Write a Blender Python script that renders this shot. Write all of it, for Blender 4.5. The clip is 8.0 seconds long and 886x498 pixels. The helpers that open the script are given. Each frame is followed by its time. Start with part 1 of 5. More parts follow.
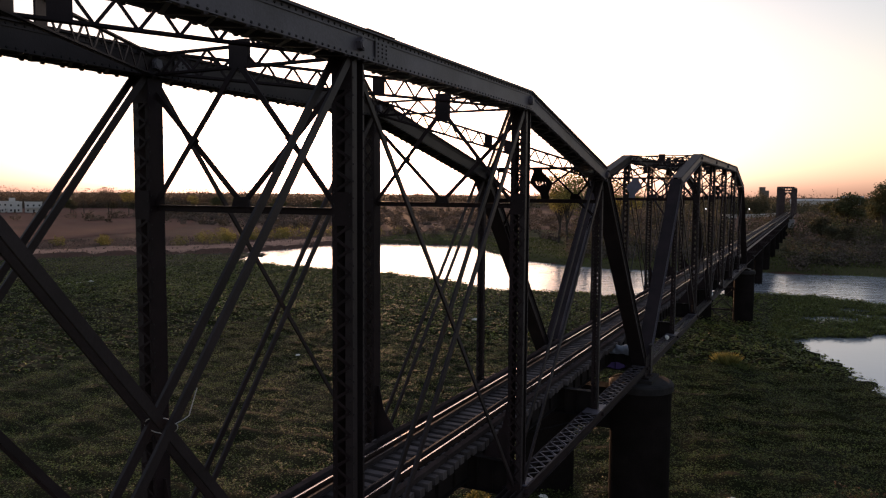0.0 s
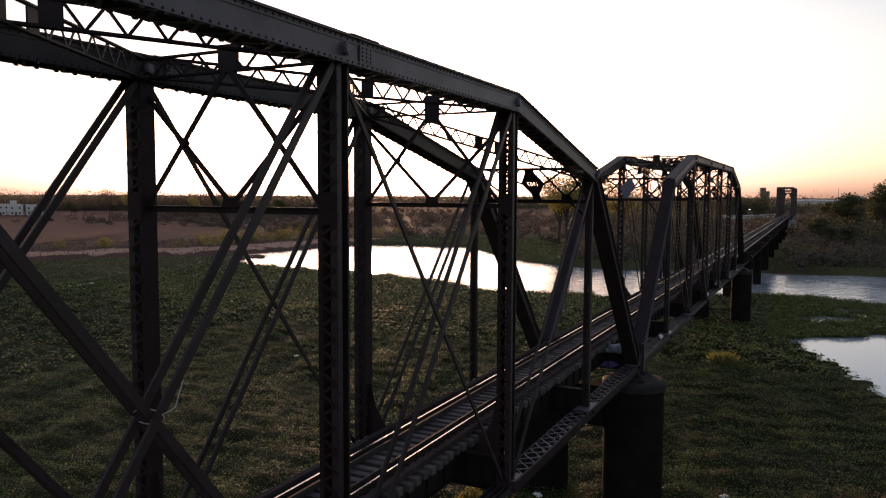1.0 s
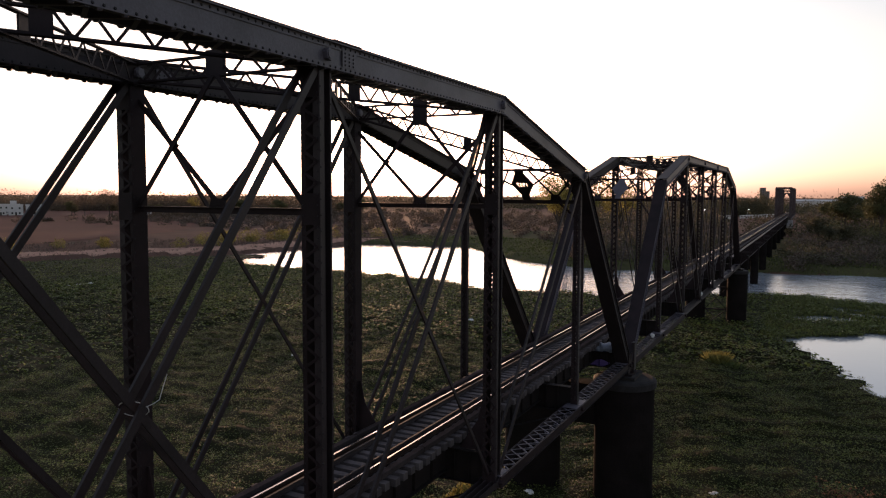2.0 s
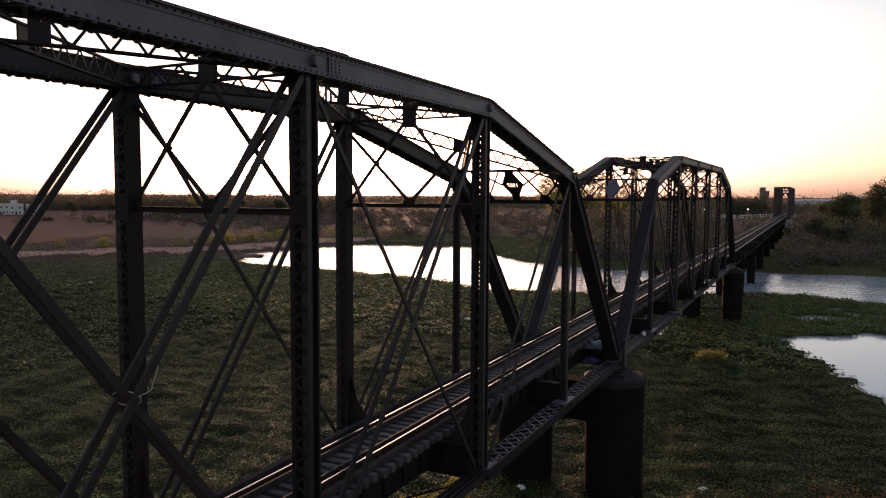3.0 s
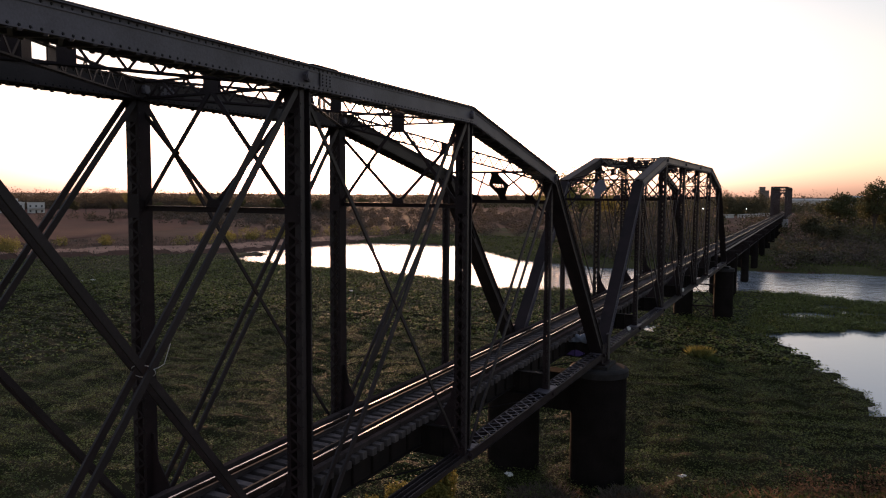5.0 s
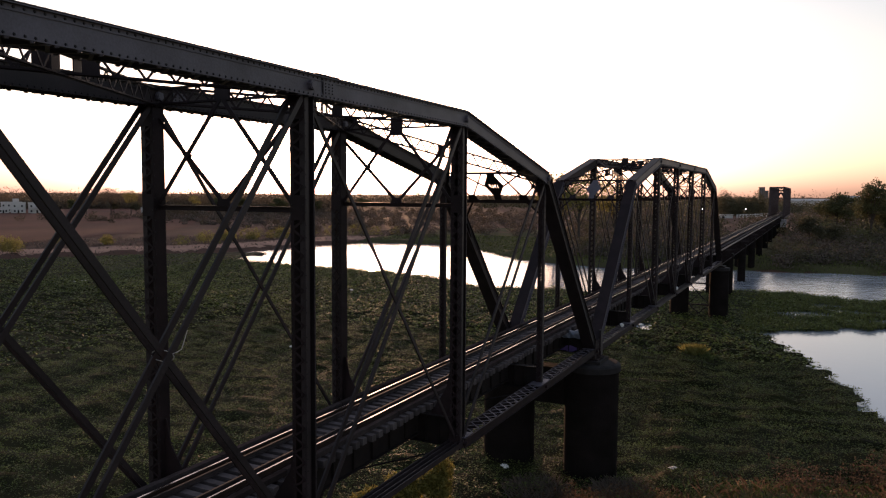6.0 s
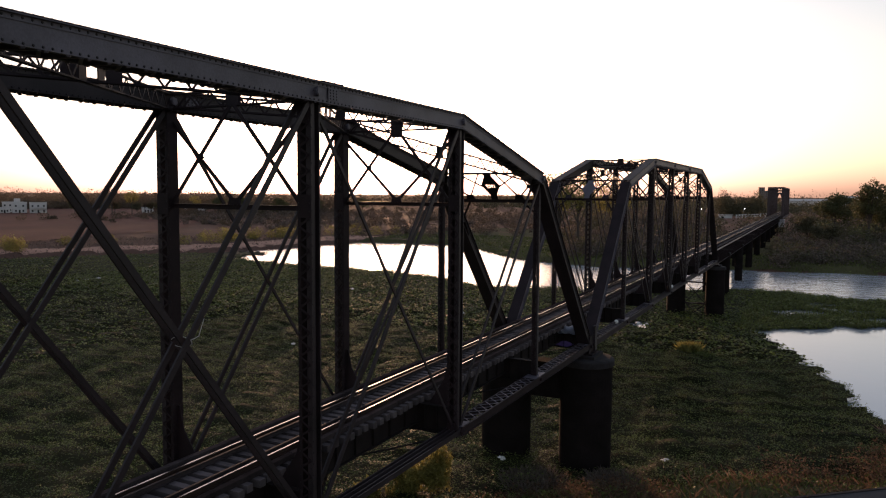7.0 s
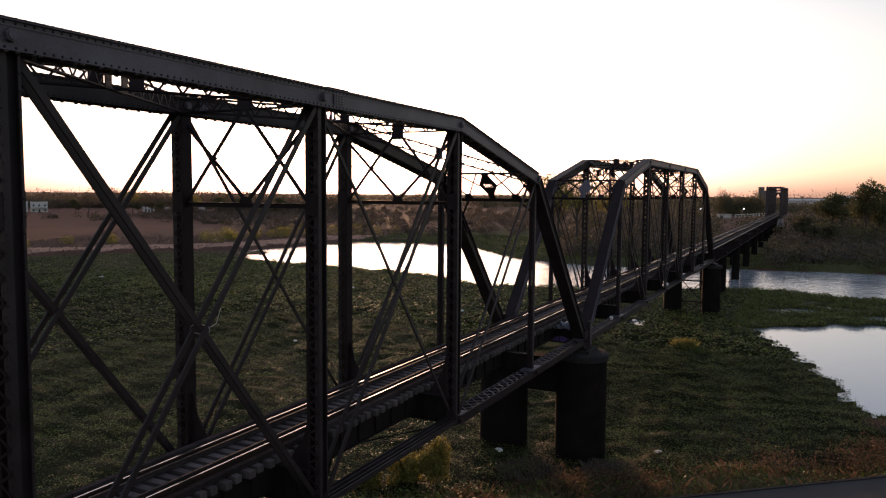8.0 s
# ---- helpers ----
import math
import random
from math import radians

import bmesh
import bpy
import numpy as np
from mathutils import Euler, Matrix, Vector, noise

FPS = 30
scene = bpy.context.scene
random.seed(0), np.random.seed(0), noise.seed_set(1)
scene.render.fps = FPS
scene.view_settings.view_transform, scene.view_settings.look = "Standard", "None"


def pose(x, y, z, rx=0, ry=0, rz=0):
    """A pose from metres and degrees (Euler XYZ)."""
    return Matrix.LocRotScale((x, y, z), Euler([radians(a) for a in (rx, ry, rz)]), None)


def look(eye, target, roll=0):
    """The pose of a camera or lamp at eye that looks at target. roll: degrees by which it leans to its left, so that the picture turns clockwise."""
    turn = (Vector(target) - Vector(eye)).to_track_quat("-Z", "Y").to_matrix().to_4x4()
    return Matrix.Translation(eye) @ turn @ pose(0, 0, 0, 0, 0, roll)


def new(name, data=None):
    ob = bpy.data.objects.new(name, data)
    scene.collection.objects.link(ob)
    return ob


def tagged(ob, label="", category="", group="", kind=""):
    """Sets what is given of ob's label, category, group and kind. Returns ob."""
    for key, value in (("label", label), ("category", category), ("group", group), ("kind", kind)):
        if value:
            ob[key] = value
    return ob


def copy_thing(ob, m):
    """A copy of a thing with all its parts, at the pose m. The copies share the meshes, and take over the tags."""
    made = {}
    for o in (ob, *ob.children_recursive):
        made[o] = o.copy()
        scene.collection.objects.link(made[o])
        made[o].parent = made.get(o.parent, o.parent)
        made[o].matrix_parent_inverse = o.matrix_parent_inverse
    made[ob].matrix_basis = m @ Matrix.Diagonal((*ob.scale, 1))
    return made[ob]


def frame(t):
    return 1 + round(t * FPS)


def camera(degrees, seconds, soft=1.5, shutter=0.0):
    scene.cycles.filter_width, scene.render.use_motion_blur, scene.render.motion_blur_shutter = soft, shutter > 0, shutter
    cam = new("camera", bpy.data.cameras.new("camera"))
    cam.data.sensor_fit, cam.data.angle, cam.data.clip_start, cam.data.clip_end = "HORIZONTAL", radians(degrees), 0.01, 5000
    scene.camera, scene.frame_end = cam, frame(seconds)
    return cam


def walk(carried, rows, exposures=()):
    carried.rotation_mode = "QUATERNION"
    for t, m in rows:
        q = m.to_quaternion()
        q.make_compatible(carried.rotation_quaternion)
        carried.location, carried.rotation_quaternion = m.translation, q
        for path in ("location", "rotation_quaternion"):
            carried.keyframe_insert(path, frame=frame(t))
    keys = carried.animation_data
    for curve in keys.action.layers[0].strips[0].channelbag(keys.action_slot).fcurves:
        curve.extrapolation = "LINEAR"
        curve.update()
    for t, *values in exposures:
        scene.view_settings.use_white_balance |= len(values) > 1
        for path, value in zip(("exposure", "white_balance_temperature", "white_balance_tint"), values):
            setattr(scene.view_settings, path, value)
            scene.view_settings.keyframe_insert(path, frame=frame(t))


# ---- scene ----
cam = camera(61.86, 8.0, 1.2)
# seconds, x, y, z, pitch, roll, yaw; y runs along the bridge, z = 0 is the top of the rails
ROWS = [
    (0, 10.173, -37.234, 7.359, -4.347, -0.415, 26.648),
    (0.5, 10.419, -37.358, 7.321, -4.256, -0.311, 26.694),
    (1, 10.650, -37.427, 7.330, -4.228, -0.247, 26.718),
    (1.5, 10.907, -37.516, 7.338, -4.219, -0.239, 26.728),
    (3, 11.782, -38.020, 7.379, -4.259, -0.259, 26.746),
    (3.5, 12.088, -38.299, 7.390, -4.282, -0.278, 26.756),
    (4, 12.407, -38.616, 7.411, -4.307, -0.318, 26.769),
    (4.5, 12.695, -38.956, 7.431, -4.341, -0.337, 26.771),
    (6, 13.688, -40.445, 7.431, -4.325, -0.356, 26.776),
    (6.5, 14.004, -40.967, 7.436, -4.324, -0.360, 26.789),
    (7, 14.317, -41.512, 7.416, -4.321, -0.377, 26.790),
    (7.5, 14.649, -42.082, 7.421, -4.338, -0.386, 26.786),
    (8, 14.936, -42.655, 7.402, -4.351, -0.399, 26.788),
]
EXPOSURE, KELVIN, TINT = 1.95, 6150, 19
walk(cam, [(t, pose(x, y, z, 90 + p, r, w)) for t, x, y, z, p, r, w in ROWS], [(t, EXPOSURE + more, KELVIN, TINT) for t, more in ((0.0, 0.0), (0.5, 0.12), (3.0, 0.2), (4.5, 0.12), (6.5, 0.16), (8.0, 0.14))])

# ---- light ----
SUN_AZ, SUN_EL = 32.1, 2.0          # degrees from +y towards -x, and above the horizon
world = bpy.data.worlds.new("evening_sky")
scene.world = world
world.use_nodes = True
wn = world.node_tree
sky = wn.nodes.new("ShaderNodeTexSky")
sky.sky_type, sky.sun_disc = "NISHITA", False
sky.sun_elevation, sky.sun_rotation = radians(SUN_EL), radians(-SUN_AZ)
sky.altitude, sky.air_density, sky.dust_density, sky.ozone_density = 0, 1.05, 1.8, 1.5
wn.nodes["Background"].inputs[1].default_value = 0.125
soften = wn.nodes.new("ShaderNodeHueSaturation")
soften.inputs["Saturation"].default_value = 0.65
wn.links.new(sky.outputs[0], soften.inputs["Color"])
wn.links.new(soften.outputs[0], wn.nodes["Background"].inputs[0])
sun = new("sun", bpy.data.lights.new("sun", "SUN"))
sun.data.energy, sun.data.angle, sun.data.color = 1.0, radians(0.6), (1.0, 0.56, 0.28)
toward = Vector((-math.sin(radians(SUN_AZ)) * math.cos(radians(SUN_EL)), math.cos(radians(SUN_AZ)) * math.cos(radians(SUN_EL)), math.sin(radians(SUN_EL))))
sun.matrix_world = look(toward * 100, (0, 0, 0))


# ---- materials ----
def material(name, base, rough=0.6, metal=0.0, second=None, scale=4.0, fine=60.0, bump=0.15, island=False, spec=0.5, vary=0.0, through_light=0.0):
    """A rough surface whose colour wanders between two tones at a large and a small scale, with fine relief."""
    m = bpy.data.materials.new(name)
    m.use_nodes = True
    n, l = m.node_tree.nodes, m.node_tree.links
    b = n["Principled BSDF"]
    b.inputs["Metallic"].default_value = metal
    b.inputs["Specular IOR Level"].default_value = spec
    geo = n.new("ShaderNodeTexCoord")
    big, small = n.new("ShaderNodeTexNoise"), n.new("ShaderNodeTexNoise")
    big.inputs["Scale"].default_value, big.inputs["Detail"].default_value = scale, 5
    small.inputs["Scale"].default_value, small.inputs["Detail"].default_value = fine, 3
    for t in (big, small):
        l.new(geo.outputs["Object"], t.inputs["Vector"])
    ramp = n.new("ShaderNodeValToRGB")
    second = second or tuple(c * 0.6 for c in base)
    ramp.color_ramp.elements[0].position, ramp.color_ramp.elements[1].position = 0.35, 0.7
    ramp.color_ramp.elements[0].color, ramp.color_ramp.elements[1].color = (*second, 1), (*base, 1)
    mixv = n.new("ShaderNodeMath")
    mixv.operation = "MULTIPLY_ADD"
    mixv.inputs[1].default_value = 0.35
    l.new(small.outputs[0], mixv.inputs[0])
    scaled = n.new("ShaderNodeMath")
    scaled.operation = "MULTIPLY"
    scaled.inputs[1].default_value = 0.7
    l.new(big.outputs[0], scaled.inputs[0])
    l.new(scaled.outputs[0], mixv.inputs[2])
    l.new(mixv.outputs[0], ramp.inputs[0])
    out = ramp.outputs[0]
    if vary:
        src = n.new("ShaderNodeNewGeometry").outputs["Random Per Island"] if island else n.new("ShaderNodeObjectInfo").outputs["Random"]
        hsv = n.new("ShaderNodeHueSaturation")
        mr = n.new("ShaderNodeMapRange")
        mr.inputs[3].default_value, mr.inputs[4].default_value = 1 - vary, 1 + vary
        l.new(src, mr.inputs[0])
        l.new(mr.outputs[0], hsv.inputs["Value"])
        l.new(out, hsv.inputs["Color"])
        out = hsv.outputs[0]
    l.new(out, b.inputs["Base Color"])
    rr = n.new("ShaderNodeMapRange")
    rr.inputs[3].default_value, rr.inputs[4].default_value = max(0.05, rough - 0.12), min(1, rough + 0.12)
    l.new(small.outputs[0], rr.inputs[0])
    l.new(rr.outputs[0], b.inputs["Roughness"])
    if bump:
        bp = n.new("ShaderNodeBump")
        bp.inputs["Strength"].default_value, bp.inputs["Distance"].default_value = bump, 0.02
        l.new(small.outputs[0], bp.inputs["Height"])
        l.new(bp.outputs[0], b.inputs["Normal"])
    if through_light:
        tr, mx = n.new("ShaderNodeBsdfTranslucent"), n.new("ShaderNodeMixShader")
        l.new(out, tr.inputs[0])
        mx.inputs[0].default_value = through_light
        l.new(b.outputs[0], mx.inputs[1])
        l.new(tr.outputs[0], mx.inputs[2])
        l.new(mx.outputs[0], n["Material Output"].inputs[0])
    return m


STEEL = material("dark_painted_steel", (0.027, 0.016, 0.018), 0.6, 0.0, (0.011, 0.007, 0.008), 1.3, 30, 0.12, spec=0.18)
# Mid and light steel repeat the dark paint with sky light put into the tone.
STEEL_MID = material("half_lit_painted_steel", (0.036, 0.025, 0.028), 0.5, 0.0, (0.015, 0.011, 0.012), 1.1, 26, 0.14, spec=0.3)
# Darker than the webs: the shade under each rivet head is painted in.
RIVET = material("shade_dark_steel", (0.02, 0.017, 0.019), 0.6, 0.0, (0.011, 0.009, 0.01), 3.0, 40, 0.1, spec=0.3)
STEEL_LIGHT = material("sky_lit_weathered_paint", (0.122, 0.107, 0.132), 0.5, 0.0, (0.055, 0.046, 0.056), 0.9, 24, 0.16)
STEEL_RUST = material("rust_brown_painted_steel", (0.085, 0.062, 0.064), 0.7, 0.0, (0.05, 0.036, 0.037), 1.2, 20, 0.15, spec=0.2)
RUST = material("rusty_steel", (0.06, 0.034, 0.024), 0.75, 0.0, (0.03, 0.02, 0.017), 2.0, 40, 0.2, spec=0.15)
RAIL_TOP = material("polished_rail_steel", (0.55, 0.51, 0.5), 0.24, 1.0, (0.4, 0.36, 0.35), 3.0, 80, 0.02)
GUARD_STEEL = material("worn_guard_rail_steel", (0.06, 0.045, 0.045), 0.75, 0.0, (0.03, 0.024, 0.024), 2.5, 50, 0.1, spec=0.12)
# Near-black tone for floor beams, stringers, cross frames and the low caps.
UNDERDECK = material("near_black_underdeck", (0.02, 0.014, 0.013), 0.8, 0.0, (0.01, 0.008, 0.008), 1.5, 30, 0.2, spec=0.15)
TIMBER = material("weathered_sleeper_wood", (0.12, 0.1, 0.102), 0.85, 0.0, (0.06, 0.05, 0.05), 2.0, 25, 0.2, vary=0.35, spec=0.1)
GUARD = material("dark_oiled_timber", (0.06, 0.048, 0.048), 0.95, 0.0, (0.03, 0.024, 0.024), 2.0, 25, 0.12, vary=0.3, spec=0.0)
# A step above the column tone: light on the cap tops is painted in.
CAP = material("cap_and_kerb_stone", (0.034, 0.03, 0.031), 0.85, 0.0, (0.015, 0.013, 0.013), 1.6, 14, 0.4, spec=0.2)
# Near-black on columns, walls and the abutment alike.
CONCRETE = material("near_black_concrete", (0.017, 0.013, 0.013), 0.85, 0.0, (0.008, 0.007, 0.006), 0.8, 14, 0.25, spec=0.03)
PALE_PLATE = material("pale_galvanised_plate", (0.5, 0.48, 0.47), 0.6, 0.0, (0.35, 0.33, 0.32), 3, 30, 0.1)
EARTH = material("dry_earth", (0.13, 0.07, 0.053), 0.95, 0.0, (0.08, 0.047, 0.038), 0.06, 2.5, 0.6, spec=0.03)
ASPHALT = material("worn_grey_asphalt", (0.055, 0.05, 0.052), 0.85, 0.0, (0.036, 0.033, 0.035), 0.4, 30, 0.3, spec=0.2)
RED_LEAF = material("dry_reddish_leaf", (0.15, 0.095, 0.06), 0.75, 0.0, (0.085, 0.055, 0.038), 0.3, 5, 0.0, True, 0.06, 0.35, 0.4)
FIELD = material("ploughed_brown_field", (0.14, 0.064, 0.05), 0.95, 0.0, (0.1, 0.047, 0.038), 0.03, 1.2, 0.5, spec=0.03)
SAND = material("pale_sandy_track", (0.46, 0.27, 0.2), 0.95, 0.0, (0.26, 0.155, 0.12), 0.12, 2.0, 0.5, spec=0.03)
GRASSLAND = material("bank_grass", (0.085, 0.08, 0.036), 0.95, 0.0, (0.052, 0.05, 0.025), 0.08, 2.0, 0.6, spec=0.03)
# Near-black green below the leaves, so the gaps between them carry painted shade.
MAT = material("hyacinth_gap_shade", (0.03, 0.029, 0.012), 0.8, 0.0, (0.014, 0.015, 0.007), 0.12, 3.0, 0.9, spec=0.03)
LEAF = material("hyacinth_leaf", (0.128, 0.148, 0.036), 0.65, 0.0, (0.056, 0.072, 0.02), 0.15, 5, 0.0, True, 0.12, 0.62, 0.12)
TREE_LEAF = material("tree_leaf", (0.118, 0.108, 0.062), 0.6, 0.0, (0.068, 0.064, 0.042), 0.2, 5, 0.0, True, 0.06, 0.3, 0.28)
# Dry foliage, warmed and lifted so its colour carries the distant haze.
DRY_HAZE_LEAF = material("dry_hazed_leaf", (0.16, 0.127, 0.104), 0.7, 0.0, (0.102, 0.083, 0.07), 0.2, 5, 0.0, True, 0.06, 0.3, 0.26)
# Yellow-green raised to paint in the gold of low sun behind the leaves.
YELLOW_LEAF = material("yellow_green_leaf", (0.27, 0.24, 0.07), 0.6, 0.0, (0.17, 0.15, 0.048), 0.3, 5, 0.0, True, 0.08, 0.35, 0.45)
GREEN_LEAF = material("olive_green_leaf", (0.12, 0.12, 0.056), 0.6, 0.0, (0.075, 0.075, 0.04), 0.2, 5, 0.0, True, 0.06, 0.3, 0.32)
# Olive turned brown: the evening glare over the plain is put into the leaf colour.
GLARE_LEAF = material("glare_brown_leaf", (0.125, 0.098, 0.068), 0.7, 0.0, (0.08, 0.062, 0.046), 0.2, 5, 0.0, True, 0.06, 0.3, 0.3)
REED = material("marsh_reed", (0.15, 0.17, 0.06), 0.7, 0.0, (0.1, 0.115, 0.042), 0.2, 5, 0.0, True, 0.1, 0.4, 0.4)
BARK = material("bark", (0.07, 0.055, 0.045), 0.9, 0.0, (0.04, 0.032, 0.028), 3, 20, 0.5)
WHITE_WALL = material("white_rendered_wall", (0.62, 0.6, 0.58), 0.85, 0.0, (0.48, 0.46, 0.45), 0.4, 10, 0.1)
GREY_WALL = material("grey_concrete_wall", (0.42, 0.4, 0.4), 0.85, 0.0, (0.3, 0.28, 0.28), 0.3, 8, 0.1)
BROWN_WALL = material("weathered_brown_concrete", (0.2, 0.165, 0.15), 0.85, 0.0, (0.14, 0.115, 0.105), 0.3, 8, 0.1)
DARK_GLASS = material("dark_window_glass", (0.03, 0.035, 0.04), 0.15, 0.0, (0.02, 0.02, 0.025), 1, 10, 0.0)
LITTER = material("white_litter", (0.75, 0.74, 0.72), 0.6, 0.0, (0.6, 0.58, 0.56), 5, 30, 0.1)

WATER = bpy.data.materials.new("river_water")
WATER.use_nodes = True
_n, _l = WATER.node_tree.nodes, WATER.node_tree.links
_b = _n["Principled BSDF"]
# Pale blue-grey base: part of the sky's reflection is painted into the colour.
_b.inputs["Base Color"].default_value = (0.34, 0.37, 0.42, 1)
_rr = _n.new("ShaderNodeMapRange")
_rr.inputs[1].default_value, _rr.inputs[2].default_value, _rr.inputs[3].default_value, _rr.inputs[4].default_value = 0.35, 0.65, 0.07, 0.16
_l.new(_rr.outputs[0], _b.inputs["Roughness"])
_b.inputs["Specular IOR Level"].default_value = 1.0
_b.inputs["IOR"].default_value = 1.45
_c, _w1, _w2, _bp = _n.new("ShaderNodeTexCoord"), _n.new("ShaderNodeTexNoise"), _n.new("ShaderNodeTexNoise"), _n.new("ShaderNodeBump")
_mp = _n.new("ShaderNodeMapping")
_mp.inputs["Scale"].default_value = (0.32, 0.85, 1)
_mp.inputs["Rotation"].default_value = (0, 0, radians(20))
_l.new(_c.outputs["Object"], _mp.inputs["Vector"])
_w1.inputs["Scale"].default_value, _w1.inputs["Detail"].default_value = 1.1, 5
_w2.inputs["Scale"].default_value = 0.08
_l.new(_mp.outputs[0], _w1.inputs["Vector"])
_l.new(_w1.outputs[0], _rr.inputs[0])
_l.new(_c.outputs["Object"], _w2.inputs["Vector"])
_m = _n.new("ShaderNodeMath")
_m.operation = "MULTIPLY"
_l.new(_w1.outputs[0], _m.inputs[0])
_l.new(_w2.outputs[0], _m.inputs[1])
_bp.inputs["Strength"].default_value, _bp.inputs["Distance"].default_value = 0.8, 0.22
_l.new(_m.outputs[0], _bp.inputs["Height"])
_l.new(_bp.outputs[0], _b.inputs["Normal"])

POOL = WATER.copy()
POOL.name = "sheltered_water"
for _x in POOL.node_tree.nodes:
    if _x.bl_idname == "ShaderNodeMapRange":
        _x.inputs[3].default_value, _x.inputs[4].default_value = 0.03, 0.1
    if _x.bl_idname == "ShaderNodeBump":
        _x.inputs["Strength"].default_value = 0.06


# ---- mesh helpers ----
class Shape:
    """Collects boxes, plates and rods into one mesh."""

    def __init__(self):
        self.v, self.f = [], []

    def box(self, a, b, w, h, side=(1, 0, 0)):
        """A bar from a to b; w across along side, h across the third way."""
        a, b, s = Vector(a), Vector(b), Vector(side)
        d = (b - a).normalized()
        s = (s - d * s.dot(d)).normalized()
        u = d.cross(s)
        i = len(self.v)
        for p in (a, b):
            for i1, i2 in ((-1, -1), (1, -1), (1, 1), (-1, 1)):
                self.v.append(p + s * (w / 2 * i1) + u * (h / 2 * i2))
        self.f += [(i, i + 1, i + 5, i + 4), (i + 1, i + 2, i + 6, i + 5), (i + 2, i + 3, i + 7, i + 6), (i + 3, i, i + 4, i + 7), (i + 3, i + 2, i + 1, i), (i + 4, i + 5, i + 6, i + 7)]
        return self

    def block(self, x0, x1, y0, y1, z0, z1):
        return self.box(((x0 + x1) / 2, y0, (z0 + z1) / 2), ((x0 + x1) / 2, y1, (z0 + z1) / 2), x1 - x0, z1 - z0)

    def rod(self, a, b, r, r2=None, n=10, cap=True):
        a, b = Vector(a), Vector(b)
        d = (b - a).normalized()
        s = d.orthogonal().normalized()
        u = d.cross(s)
        i = len(self.v)
        for p, q in ((a, r), (b, r if r2 is None else r2)):
            for k in range(n):
                t = 2 * math.pi * k / n
                self.v.append(p + s * (q * math.cos(t)) + u * (q * math.sin(t)))
        self.f += [(i + k, i + (k + 1) % n, i + n + (k + 1) % n, i + n + k) for k in range(n)]
        if cap:
            self.f += [tuple(range(i + n - 1, i - 1, -1)), tuple(range(i + n, i + 2 * n))]
        return self

    def slab(self, outline, normal, thick):
        """A flat plate with that outline, thick along its normal, centred on it."""
        n = Vector(normal).normalized() * (thick / 2)
        i, k = len(self.v), len(outline)
        self.v += [Vector(p) - n for p in outline] + [Vector(p) + n for p in outline]
        self.f += [tuple(range(i + k - 1, i - 1, -1)), tuple(range(i + k, i + 2 * k))]
        self.f += [(i + j, i + (j + 1) % k, i + k + (j + 1) % k, i + k + j) for j in range(k)]
        return self

    def profile(self, a, b, outline, along, across):
        """A rolled section: the outline, in the two directions given, drawn out from a to b."""
        a, b, p, q = Vector(a), Vector(b), Vector(along), Vector(across)
        i, k = len(self.v), len(outline)
        for c in (a, b):
            self.v += [c + p * s + q * t for s, t in outline]
        self.f += [(i + j, i + (j + 1) % k, i + k + (j + 1) % k, i + k + j) for j in range(k)]
        self.f += [tuple(range(i + k - 1, i - 1, -1)), tuple(range(i + k, i + 2 * k))]
        return self

    def zigzag(self, a, b, offset, pitch, w, t, normal, both=False):
        """Lacing bars that run to and fro between the line a-b and the line moved by offset."""
        a, b, o = Vector(a), Vector(b), Vector(offset)
        n = max(2, round((b - a).length / pitch))
        for k in range(n):
            p, q = a.lerp(b, k / n), a.lerp(b, (k + 1) / n)
            ends = ((p, q + o), (p + o, q)) if both else (((p, q + o),) if k % 2 == 0 else ((p + o, q),))
            for e0, e1 in ends:
                self.box(e0, e1, t, w, normal)
        return self

    def rivets(self, a, b, pitch, r, normal):
        a, b, n = Vector(a), Vector(b), Vector(normal).normalized()
        s = n.orthogonal().normalized()
        u = n.cross(s)
        k = max(1, round((b - a).length / pitch))
        for j in range(k + 1):
            c = a.lerp(b, j / k)
            i = len(self.v)
            for q, hgt in ((r, 0), (0.6 * r, 0.55 * r)):
                self.v += [c + n * hgt + s * (q * math.cos(t)) + u * (q * math.sin(t)) for t in (0, 1.2566, 2.5133, 3.7699, 5.0265)]
            self.f += [(i + m, i + (m + 1) % 5, i + 5 + (m + 1) % 5, i + 5 + m) for m in range(5)] + [tuple(range(i + 5, i + 10))]
        return self

    def mesh(self, name, mat):
        me = bpy.data.meshes.new(name)
        me.from_pydata([tuple(p) for p in self.v], [], self.f)
        me.materials.append(mat)
        me.update()
        return me


def part(name, shape, mat, parent, label=""):
    ob = new(name, shape.mesh(name, mat) if isinstance(shape, Shape) else shape)
    ob.parent = parent
    return tagged(ob, label) if label else ob


def thing(name, m, label, category, group="", kind=""):
    ob = new(name)
    ob.matrix_world = m
    return tagged(ob, label, category, group, kind)


# ---- the truss spans ----
PANEL, N, WIDE, CX = 8.695, 7, 4.98, 0.181
Z_TOP, Z_HIP, Z_LOW, Z_SWAY, Z_PORTAL = 9.95, 8.1, -1.34, 7.06, 7.12
HALF = WIDE / 2


def upper(i, x):
    return Vector((x, i * PANEL, Z_HIP if i in (1, N - 1) else Z_TOP))


def lower(i, x):
    return Vector((x, i * PANEL, Z_LOW))


